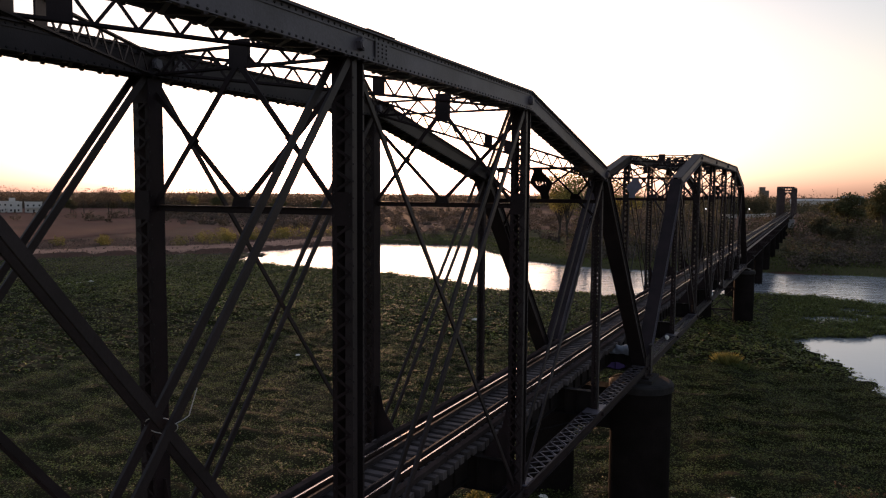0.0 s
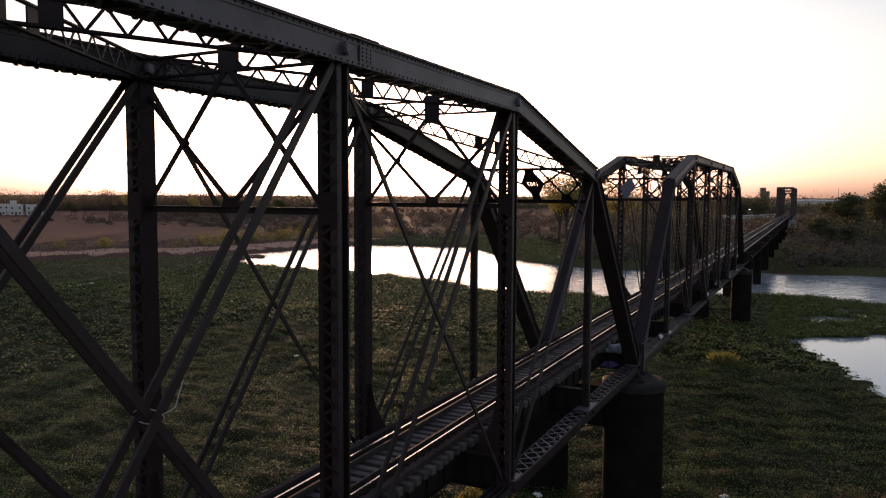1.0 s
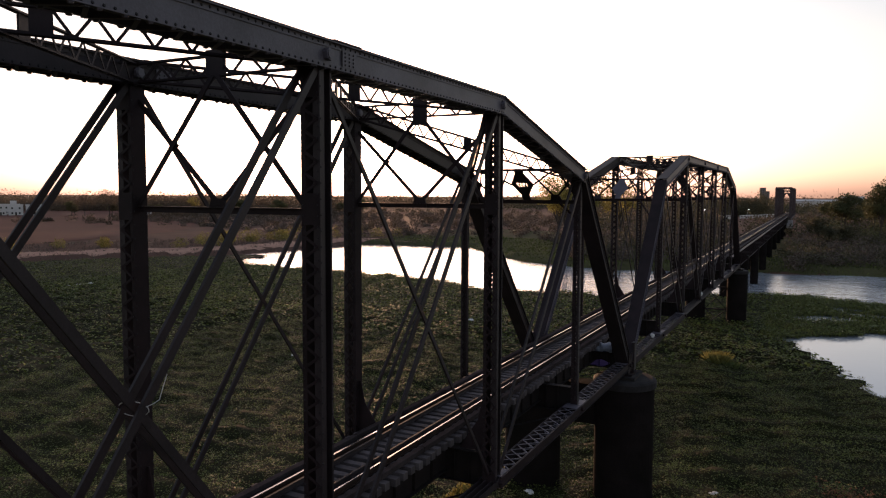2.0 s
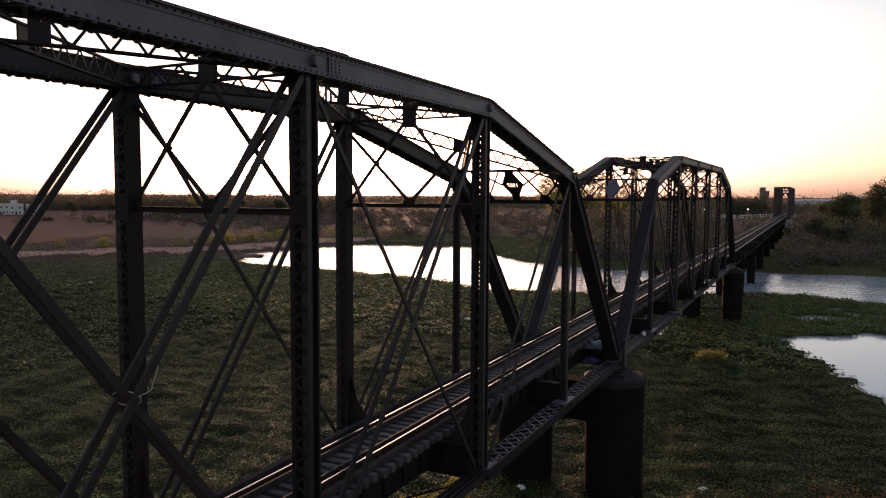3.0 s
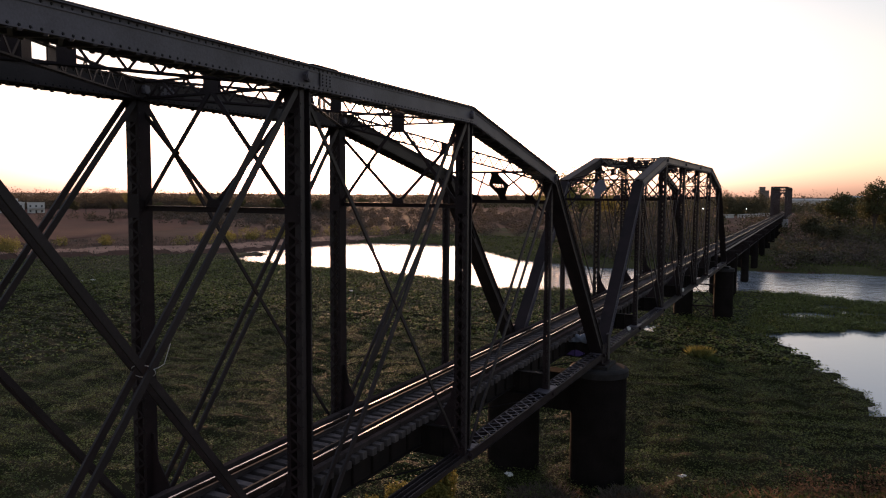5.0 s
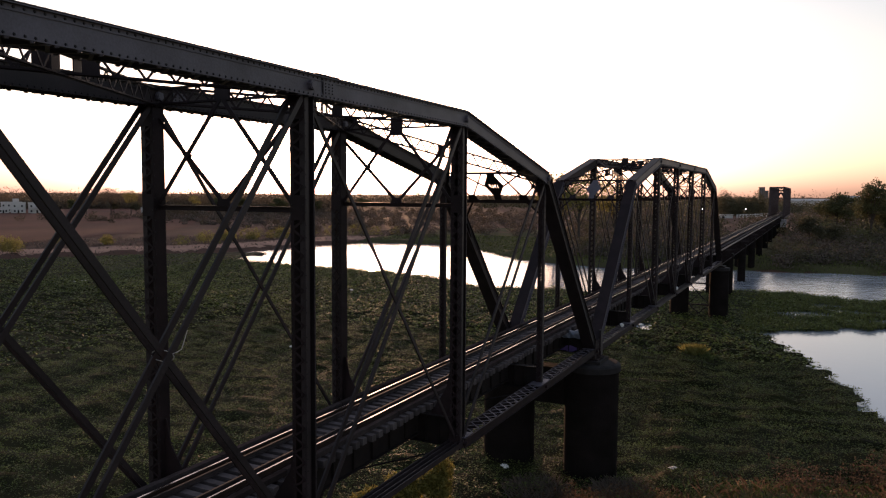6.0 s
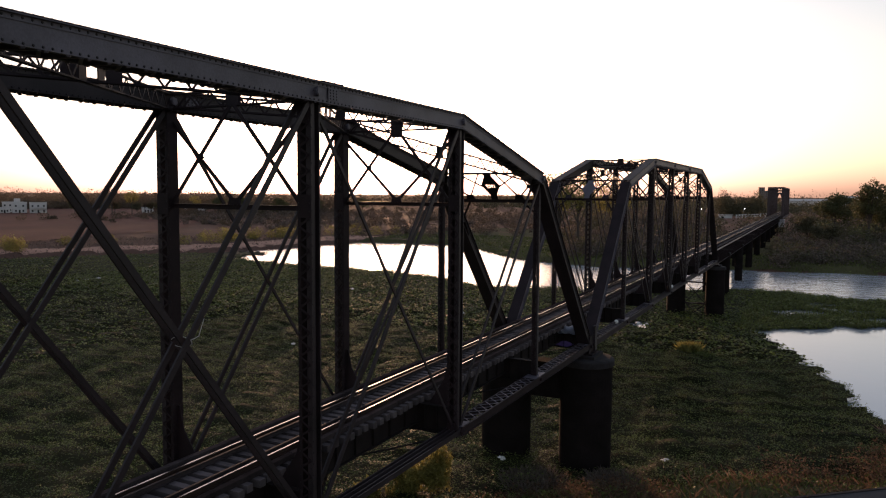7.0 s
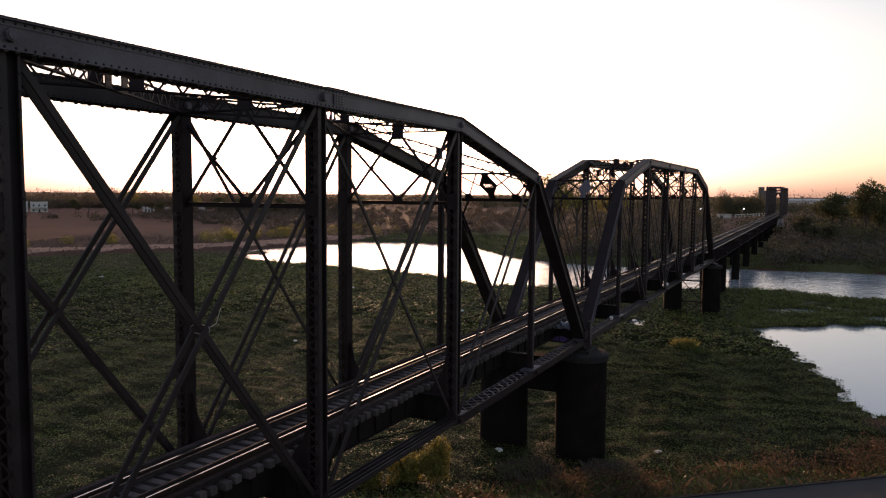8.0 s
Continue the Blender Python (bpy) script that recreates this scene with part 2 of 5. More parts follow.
def built_box(name, a, b, root, high=0.5, rivet=True, mat=None, closed=False):
    """A riveted box member: two webs with angles, a cover plate on top, lacing beneath."""
    d = (b - a).normalized()
    u = Vector((1, 0, 0)).cross(d)
    if u.z < 0 or (abs(u.z) < 1e-6 and u.y < 0):
        u = -u
    mat = mat or STEEL
    ob = new(name)
    ob.parent = root
    for e in (-1, 1):
        x = Vector((0.23 * e, 0, 0))
        part("web", Shape().box(a + x, b + x, 0.024, high), mat, ob)
        for v in (-1, 1):
            ell = [(0.013, 0), (0.095, 0), (0.095, 0.018), (0.031, 0.018), (0.031, 0.115), (0.013, 0.115)]
            o = x + u * (v * (high / 2 - 0.002))
            part("angle", Shape().profile(a + o, b + o, ell, (e, 0, 0), u * -v), mat, ob)
    o = u * (high / 2 + 0.012)
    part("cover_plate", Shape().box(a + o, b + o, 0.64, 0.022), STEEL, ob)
    o = u * (-high / 2)
    if closed:
        part("cover_plate", Shape().box(a + o, b + o, 0.44, 0.016), mat, ob)
    else:
        s = Shape()
        o = u * (-high / 2 - 0.012)
        s.zigzag(a + o + Vector((-0.29, 0, 0)), b + o + Vector((-0.29, 0, 0)), (0.58, 0, 0), 0.4, 0.07, 0.014, u)
        for e in (-1, 1):
            q = u * (0.002 - high / 2) + Vector((0.285 * e, 0, 0))
            s.rivets(a + q + d * 0.1, b + q - d * 0.1, 0.4, 0.06, -u)
        part("lacing", s, mat, ob)["kind"] = "stuff"
    if rivet:
        r = Shape()
        for e in (-1, 1):
            for v in (-1, 1):
                o = u * (v * (high / 2 - 0.06)) + Vector((0.262 * e, 0, 0))
                r.rivets(a + o + d * 0.1, b + o - d * 0.1, 0.17, 0.029, (e, 0, 0))
            o = u * (high / 2 + 0.024) + Vector((0.275 * e, 0, 0))
            r.rivets(a + o + d * 0.1, b + o - d * 0.1, 0.17, 0.024, u)
        part("rivets", r, RIVET, ob)["kind"] = "stuff"
    return ob


def bars_of(lace, parent, mat):
    """Each lacing bar of the shape as a piece of its own."""
    for k in range(0, len(lace.v), 8):
        one = Shape()
        one.v, one.f = lace.v[k:k + 8], [tuple(q - lace.f[k // 8 * 6][0] for q in f) for f in lace.f[k // 8 * 6:k // 8 * 6 + 6]]
        part("lacing_bar", one, mat, parent)


def laced_post(i, x, root, wx, wy, z0, z1, name="vertical_post"):
    y = i * PANEL
    ob = new(name)
    ob.parent = root
    for e in (-1, 1):
        h = wy / 2
        if e * x > 0 and wy > 0.3:
            # the outer side is open, with a broad lip in front of the recessed web
            q = wx / 2 - 0.15
            out = [(q, -h), (q + 0.16, -h), (q + 0.16, 0.14 - h), (q + 0.144, 0.14 - h), (q + 0.144, 0.016 - h), (q + 0.016, 0.016 - h),
                   (q + 0.016, h - 0.016), (q + 0.144, h - 0.016), (q + 0.144, h - 0.05), (q + 0.16, h - 0.05), (q + 0.16, h), (q, h)]
        else:
            q = wx / 2 + 0.01
            out = [(q, -h), (q, h), (q - 0.1, h), (q - 0.1, h - 0.016), (q - 0.02, h - 0.016), (q - 0.02, 0.016 - h), (q - 0.1, 0.016 - h), (q - 0.1, -h)]
        s = Shape().profile((x, y, z0), (x, y, z1), out, (e, 0, 0), (0, 1, 0))
        # outer channels a tone lighter, for the sky they face
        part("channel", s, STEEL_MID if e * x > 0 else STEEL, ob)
    for v in (-1, 1):
        for za, zb in ((z0, z0 + 0.5), (z1 - 0.6, z1), (Z_SWAY - 0.3, Z_SWAY + 0.3)):
            part("batten_plate", Shape().box((x, y + v * (wy / 2 + 0.008), za), (x, y + v * (wy / 2 + 0.008), zb), wx, 0.014), STEEL, ob)
    lace = Shape()
    for v in (-1, 1):
        yy = y + v * (wy / 2 + 0.01)
        for za, zb in ((z0 + 0.5, Z_SWAY - 0.3), (Z_SWAY + 0.3, z1 - 0.6)):
            if zb - za > 0.4:
                lace.zigzag((x - wx / 2 + 0.04, yy, za), (x - wx / 2 + 0.04, yy, zb), (wx - 0.08, 0, 0), 0.42 if i in (2, 5) else 0.21, 0.05 if i in (2, 5) else 0.055, 0.012, (0, 1, 0), i in (2, 5))
    if i in (4, 5) and x > 0:
        bars_of(lace, ob, STEEL)
    else:
        part("lacing", lace, STEEL, ob)["kind"] = "stuff"
    riv = Shape()
    for e in (-1, 1):
        for v in (-1, 1):
            riv.rivets((x + e * (wx / 2 + 0.01), y + v * (wy / 2 - 0.025), z0 + 0.1), (x + e * (wx / 2 + 0.01), y + v * (wy / 2 - 0.025), z1 - 0.1), 0.3, 0.024, (e, 0, 0))
            riv.rivets((x + e * (wx / 2 - 0.04), y + v * (wy / 2 + 0.016), z0 + 0.1), (x + e * (wx / 2 - 0.04), y + v * (wy / 2 + 0.016), z1 - 0.1), 0.21, 0.02, (0, v, 0))
    part("rivets", riv, RIVET, ob)["kind"] = "stuff"
    return ob


def eyebar(a, b, root, wide, thick, name="diagonal_eyebar"):
    s = Shape()
    d = (b - a).normalized()
    s.box(a + d * 0.1, b - d * 0.1, thick, wide)
    for p in (a, b):
        s.rod(p - Vector((thick / 2, 0, 0)), p + Vector((thick / 2, 0, 0)), wide * 0.95, n=14)
    # bars a tone lighter than posts, for sky light on their sides
    return part(name, s, STEEL if wide > 0.18 else STEEL_MID, root)


def lattice_strut(name, a, b, deep, root, down=None, flange=0.07, pitch=0.42, both=False, gap=0.0):
    """A light strut of two angles with lacing between them."""
    s = Shape()
    down = Vector(down or (0, 0, -1)) * deep
    nrm = (b - a).cross(down).normalized()
    s.box(a, b, flange * 1.4, flange * 0.4, nrm)
    s.box(a, b, flange * 0.25, flange, nrm)
    s.box(a + down, b + down, flange * 1.4, flange * 0.4, nrm)
    s.box(a + down, b + down, flange * 0.25, flange, nrm)
    if gap:
        d = (b - a).normalized()
        mid = (a + b) / 2
        s.zigzag(a, mid - d * (gap + 0.3), down, pitch, 0.055, 0.014, nrm, both)
        s.zigzag(mid + d * (gap + 0.3), b, down, pitch, 0.055, 0.014, nrm, both)
        for k in (-1, 1):
            c = mid + d * (k * (gap + 0.15)) + down / 2
            s.box(c - down / 2, c + down / 2, 0.03, 0.34, nrm)
    else:
        s.zigzag(a, b, down, pitch, 0.06, 0.014, nrm, both)
    return part(name, s, STEEL, root)


def cut_plate(root, y, z0, z1, facing, lean):
    """The diamond plate in the leaning plane of the portal; the one at the span's far end has the year cut through it."""
    cu = bpy.data.curves.new("year", "FONT")
    cu.body, cu.size, cu.align_x, cu.align_y, cu.resolution_u = "1907", 0.225, "CENTER", "CENTER", 2
    cu.space_character = 1.12
    tmp = bpy.data.objects.new("year", cu)
    scene.collection.objects.link(tmp)
    bpy.context.view_layer.update()
    txt = tmp.to_mesh()
    src = bmesh.new()
    src.from_mesh(txt)
    tmp.to_mesh_clear()
    bpy.data.objects.remove(tmp)
    bmesh.ops.remove_doubles(src, verts=src.verts, dist=0.0004)
    bm = bmesh.new()
    idx = {}
    edges = []
    for e in src.edges:
        if len(e.link_faces) == 1 and facing > 0:
            pair = []
            for v in e.verts:
                if v not in idx:
                    idx[v] = bm.verts.new((v.co.x, v.co.y, 0))
                pair.append(idx[v])
            edges.append(bm.edges.new(pair))
    src.free()
    h = (z1 - z0) / 2
    side = [(0.18, -h), (0.18, 0.24 - h), (0.5, 0.04), (0.2, h - 0.16), (0.2, h)]
    outline = side + [(-px, pz) for px, pz in reversed(side)]
    ring = [bm.verts.new((px, pz, 0)) for px, pz in outline]
    edges += [bm.edges.new((ring[k], ring[(k + 1) % len(ring)])) for k in range(len(ring))]
    bmesh.ops.triangle_fill(bm, use_beauty=True, use_dissolve=False, edges=edges)
    r = bmesh.ops.extrude_face_region(bm, geom=bm.faces[:])
    bmesh.ops.translate(bm, verts=[g for g in r["geom"] if isinstance(g, bmesh.types.BMVert)], vec=(0, 0, 0.02))
    bmesh.ops.recalc_face_normals(bm, faces=bm.faces[:])
    # local x stays across, local y becomes up, the readable side looks out of the span
    m = Matrix(((-facing, 0, 0, 0), (0, -lean, facing, y), (0, 1, 0, (z0 + z1) / 2), (0, 0, 0, 1)))
    bmesh.ops.transform(bm, matrix=m, verts=bm.verts[:])
    me = bpy.data.meshes.new("date_plate")
    bm.to_mesh(me)
    bm.free()
    if facing < 0:
        me.materials.append(STEEL_LIGHT)
        return part("name_plate", me, STEEL_LIGHT, root, "plain diamond plate in a grey that holds its sky light")
    # near-black tone stands in for backlight behind the plate
    me.materials.append(RIVET)
    return part("date_plate", me, RIVET, root, "diamond steel plate with the year 1907 cut through it")


def sway_frame(i, root):
    y = i * PANEL
    top, low = Z_TOP - 0.05, Z_SWAY
    lattice_strut("top_strut", Vector((-HALF, y, top + 0.24)), Vector((HALF, y, top + 0.24)), 0.4, root)
    s = Shape()
    s.box((-HALF, y, low), (HALF, y, low), 0.16, 0.02, (0, 1, 0))
    s.box((-HALF, y, low - 0.06), (HALF, y, low - 0.06), 0.02, 0.13, (0, 1, 0))
    part("sway_strut", s, STEEL, root)
    g = Shape()
    high, deep = (0.4, 0.42) if i == N - 2 else (0.36, 0.16)
    g.slab([(-0.23, y, top + high), (0.23, y, top + high), (0.23, y, top - deep), (-0.23, y, top - deep)], (0, 1, 0), 0.1)
    part("gusset_plate", g, STEEL, root)
    g = Shape()
    g.slab([(-0.26, y, low - 0.1), (0.26, y, low - 0.1), (0.17, y, low + 0.19), (-0.17, y, low + 0.19)], (0, 1, 0), 0.05)
    part("gusset_plate", g, STEEL, root)
    for e in (-1, 1):
        for za, zb, dy in ((top - 0.55, low + 0.1, 0.04), (low, top - 0.16, -0.04)):
            s = Shape()
            s.box((e * (HALF - 0.2), y + dy, za), (0.06 * e, y + dy, zb), 0.03, 0.11, (0, 1, 0))
            part("sway_brace", s, STEEL, root)
        s = Shape()
        xm, zm = e * (HALF - 0.14) / 2, (top - 0.24 + low) / 2
        s.slab([(xm - 0.09, y, zm), (xm, y, zm - 0.09), (xm + 0.09, y, zm), (xm, y, zm + 0.09)], (0, 1, 0), 0.05)
        part("gusset_plate", s, STEEL, root)


def portal(end, root):
    """The bracing between the two end posts, with the date plate in its middle."""
    i = 1 if end < 0 else N - 1
    y0 = i * PANEL
    slope = end * PANEL / (Z_HIP - Z_LOW)

    def at(x, z):
        return Vector((x, y0 + (Z_HIP - z) * slope, z))

    top, low = Z_HIP + 0.3, Z_PORTAL
    s = Shape()
    s.box(at(-HALF, top), at(HALF, top), 0.14, 0.02, (0, 1, 0))
    s.box(at(-HALF, top) - Vector((0, 0, 0.05)), at(HALF, top) - Vector((0, 0, 0.05)), 0.02, 0.1, (0, 1, 0))
    part("portal_strut", s, STEEL, root)
    s = Shape()
    s.box(at(-HALF, low), at(HALF, low), 0.22, 0.03, (0, 1, 0))
    s.box(at(-HALF, low) - Vector((0, 0, 0.07)), at(HALF, low) - Vector((0, 0, 0.07)), 0.03, 0.15, (0, 1, 0))
    part("portal_strut", s, STEEL, root)
    ym = (at(0, low).y + at(0, top).y) / 2
    cut_plate(root, ym, low, top - 0.02, end, slope)
    for e in (-1, 1):
        a, m, q = e * (HALF - 0.25), e * 1.3, e * 1.62
        mid = (low + top) / 2
        c = 0.5 * (a + q)
        for x0, za, x1, zb in ((m, low + 0.1, 0.4 * e, top), (0.47 * e, mid, q, top), (m, low + 0.1, c, mid), (c, mid, a, top), (a, low, c, mid), (c, mid, q, top)):
            s = Shape()
            s.box(at(x0, za), at(x1, zb), 0.02, 0.075, (0, 1, 0))
            part("portal_brace", s, STEEL, root)
        s = Shape()
        c = at(c, mid)
        s.rod(c - Vector((0, 0.03, 0)), c + Vector((0, 0.03, 0)), 0.1, n=12)
        part("rosette", s, STEEL, root)
        s = Shape()
        s.slab([at(q - 0.2, top), at(q + 0.2, top), at(q + 0.1, top - 0.2), at(q - 0.1, top - 0.2)], (0, 1, 0), 0.05)
        part("gusset_plate", s, STEEL, root)
        s = Shape()
        s.slab([at(m - 0.26, low), at(m + 0.26, low), at(m + 0.16, low + 0.24), at(m - 0.16, low + 0.24)], (0, 1, 0), 0.05)
        part("gusset_plate", s, STEEL, root)
        s = Shape()
        s.box(at(e * 1.35, low - 0.05), at(e * (HALF - 0.2), low - 1.15), 0.09, 0.02, (0, 1, 0))
        s.box(at(e * 1.35, low - 0.05), at(e * (HALF - 0.2), low - 1.15), 0.02, 0.09, (0, 1, 0))
        part("knee_brace", s, STEEL, root)
        s = Shape()
        s.slab([at(e * (HALF - 0.05), low - 1.2), at(e * (HALF - 0.05), low - 2.2), at(e * (HALF - 0.28), low - 1.9), at(e * (HALF - 0.36), low - 1.2)], (0, 1, 0), 0.04)
        part("gusset_plate", s, STEEL, root)


def truss_side(e, root):
    x = e * HALF
    X = Vector((1, 0, 0))
    for i in range(1, N - 1):
        # the grey +x chord carries its sky light in the colour; the other is dimmer
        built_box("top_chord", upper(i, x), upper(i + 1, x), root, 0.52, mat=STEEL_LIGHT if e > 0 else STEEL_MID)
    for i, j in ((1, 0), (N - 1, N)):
        # end posts: sky-lit grey at the start, a shaded tone at the far end
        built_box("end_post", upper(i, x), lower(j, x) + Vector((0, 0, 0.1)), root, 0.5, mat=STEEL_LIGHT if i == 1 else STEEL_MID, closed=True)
    for i in range(1, N):
        u = upper(i, x)
        s = Shape()
        s.rod(u - X * 0.36, u + X * 0.36, 0.085, n=12)
        s.rod(u - X * 0.34, u + X * 0.34, 0.12, n=6)
        part("pin", s, STEEL_LIGHT, root, "large hexagonal pin nut")
        if i == 4:
            riv = Shape()
            for f in (-1, 1):
                s = Shape().block(x + f * 0.266 - 0.006, x + f * 0.266 + 0.006, u.y + 0.5, u.y + 0.98, u.z - 0.15, u.z + 0.15)
                part("splice_plate", s, STEEL_LIGHT, root)
                for k in (0.58, 0.72, 0.86):
                    riv.rivets((x + f * 0.273, u.y + k, u.z - 0.11), (x + f * 0.273, u.y + k, u.z + 0.11), 0.073, 0.026, (f, 0, 0))
                riv.block(x + f * 0.262 - 0.004, x + f * 0.262 + 0.004, u.y + 0.478, u.y + 0.496, u.z - 0.25, u.z + 0.25)
            part("splice_rivets", riv, RIVET, root)["kind"] = "stuff"
            part("splice_plate", Shape().block(x - 0.33, x + 0.33, u.y + 0.15, u.y + 1.1, u.z + 0.285, u.z + 0.303), STEEL, root)
        if i in (1, N - 1):
            laced_post(i, x, root, 0.26, 0.2, Z_LOW - 0.1, u.z - 0.2, "hanger_post")
        else:
            laced_post(i, x, root, 0.42, 0.38, Z_LOW - 0.2, u.z - 0.2)
    bars = []
    for i in range(1, 3):
        bars += [(i, i + 1, 0.15, 0.17), (N - i, N - i - 1, 0.15, 0.17)]
    bars += [(3, 4, 0.14, 0.12), (4, 3, 0.14, 0.17)]
    for iu, il, wide, off in bars:
        for f in (-1, 1):
            o = X * (off * f - (0.08 if (iu, e) == (3, 1) else 0))
            eyebar(upper(iu, x) + o, lower(il, x) + o, root, wide, 0.05)
    for iu, il in ((3, 2), (4, 5)):
        eyebar(upper(iu, x), lower(il, x), root, 0.1, 0.05, "counter_bar")
    for i in range(N):
        a, b = lower(i, x), lower(i + 1, x)
        if i in (0, 1, N - 2, N - 1):
            ob = new("bottom_chord")
            ob.parent = root
            for f in (-1, 1):
                cee = [(0.28, -0.17), (0.355, -0.17), (0.355, -0.154), (0.3, -0.154), (0.3, 0.154), (0.355, 0.154), (0.355, 0.17), (0.28, 0.17)]
                part("channel", Shape().profile(a, b, cee, (f, 0, 0), (0, 0, 1)), STEEL, ob)
            for k in (0.35, PANEL - 0.35):
                for v in (-1, 1):
                    s = Shape()
                    s.block(x - 0.3, x + 0.3, a.y + k - 0.35, a.y + k + 0.35, Z_LOW + v * 0.178 - 0.006, Z_LOW + v * 0.178 + 0.006)
                    part("batten_plate", s, STEEL_LIGHT, ob)
            for v in (-1, 1):
                s = Shape()
                o = Vector((-0.29, 0, v * 0.176))
                s.zigzag(a + o + Vector((0, 0.7, 0)), b + o - Vector((0, 0.7, 0)), (0.58, 0, 0), 0.55, 0.04, 0.012, (0, 0, 1), True)
                if v > 0 and i in (5, 6) and e > 0:
                    bars_of(s, ob, STEEL_LIGHT)
                else:
                    part("lacing", s, STEEL_LIGHT, ob)["kind"] = "stuff"
        else:
            for off in (-0.26, -0.1, 0.1, 0.26):
                eyebar(a + X * off, b + X * off, root, 0.17, 0.035, "bottom_chord_eyebar")
    for i in range(1, N):
        s = Shape()
        p = lower(i, x)
        s.rod(p - X * 0.4, p + X * 0.4, 0.08, n=12)
        part("pin", s, STEEL, root)
        if i not in (1, N - 1):
            s = Shape()
            inn = -e
            s.slab([(x + inn * 0.2, p.y, -0.45), (x + inn * 1.05, p.y, -0.45), (x + inn * 0.85, p.y, -0.1), (x + inn * 0.45, p.y, 0.5), (x + inn * 0.3, p.y, 1.2), (x + inn * 0.2, p.y, 1.2)], (0, 1, 0), 0.03)
            part("knee_gusset", s, STEEL, root)
    for j in (0, N):
        p = lower(j, x)
        s = Shape()
        for f in (-1, 1):
            s.slab([(x + f * 0.3, p.y - 0.35, -1.75), (x + f * 0.3, p.y + 0.35, -1.75), (x + f * 0.3, p.y + 0.22, -0.75), (x + f * 0.3, p.y - 0.22, -0.75)], (1, 0, 0), 0.03)
        s.block(x - 0.5, x + 0.5, p.y - 0.4, p.y + 0.4, -1.83, -1.74)
        s.rod(p - X * 0.42, p + X * 0.42, 0.1, n=12)
        part("bearing_shoe", s, STEEL, root)
        if j == 0:
            s = Shape().block(x + e * 0.36 - 0.05, x + e * 0.36 + 0.05, p.y + 0.06, p.y + 0.48, -1.7, -0.3)
            s.block(x + e * 0.36 - 0.1, x + e * 0.36 + 0.1, p.y, p.y + 0.54, -0.3, -0.26)
            part("shoe_plate", s, STEEL_MID, root, "upright dark plate with a flat cap")


def i_beam(s, a, b, deep, flange, web=0.02, side=(1, 0, 0)):
    a, b = Vector(a), Vector(b)
    h = Vector((0, 0, deep / 2))
    s.box(a, b, web, deep - 0.03, side)
    s.box(a + h, b + h, flange, 0.03, side)
    s.box(a - h, b - h, flange, 0.03, side)
    return s


def floor_system(root):
    for i in range(N + 1):
        y = i * PANEL + (0.25 if i == 0 else -0.25 if i == N else 0)
        s = i_beam(Shape(), (-HALF + 0.1, y, -0.98), (HALF - 0.1, y, -0.98), 1.0, 0.32, 0.02, (0, 1, 0))
        for x in (-1.8, -1.3, -0.4, 0.4, 1.3, 1.8):
            s.box((x, y, -1.45), (x, y, -0.5), 0.02, 0.26)
        part("floor_beam", s, UNDERDECK, root)
    for x in (-0.95, 0.95):
        for i in range(N):
            s = i_beam(Shape(), (x, i * PANEL + 0.05, -0.8), (x, (i + 1) * PANEL - 0.05, -0.8), 0.78, 0.26)
            for k in range(1, 8):
                yy = i * PANEL + PANEL * k / 8
                s.box((x, yy, -1.15), (x, yy, -0.45), 0.2, 0.015)
            part("stringer", s, UNDERDECK, root)
    for i in range(N):
        for e in (-1, 1):
            s = Shape()
            s.box(lower(i, e * HALF) + Vector((0, 0, -0.2)), lower(i + 1, -e * HALF) + Vector((0, 0, -0.2 - 0.03 * e)), 0.1, 0.02)
            part("bottom_lateral", s, UNDERDECK, root)


def truss_span(m, label):
    root = thing("truss_span", m, label, "bridge span", "truss spans of the bridge")
    for e in (-1, 1):
        truss_side(e, root)
    for i in range(2, N - 1):
        sway_frame(i, root)
    for end in (-1, 1):
        portal(end, root)
    for i in range(1, N - 1):
        for e in (-1, 1):
            a, b = upper(i, e * (HALF - 0.2)), upper(i + 1, -e * (HALF - 0.2))
            lattice_strut("top_lateral", a + Vector((0, 0, 0.22 - 0.03 * e)), b + Vector((0, 0, 0.22 - 0.03 * e)), 0.42, root, None, 0.075, 0.3, False, 0.3)
    floor_system(root)
    return root


GAP = 0.52
SPAN = N * PANEL
first = truss_span(pose(CX, -SPAN, 0), "riveted dark steel camelback through truss carrying the track")
second = copy_thing(first, pose(CX, GAP, 0))
tagged(second, "riveted dark steel truss over the second pair of piers")
FAR_TRUSS = 268.0


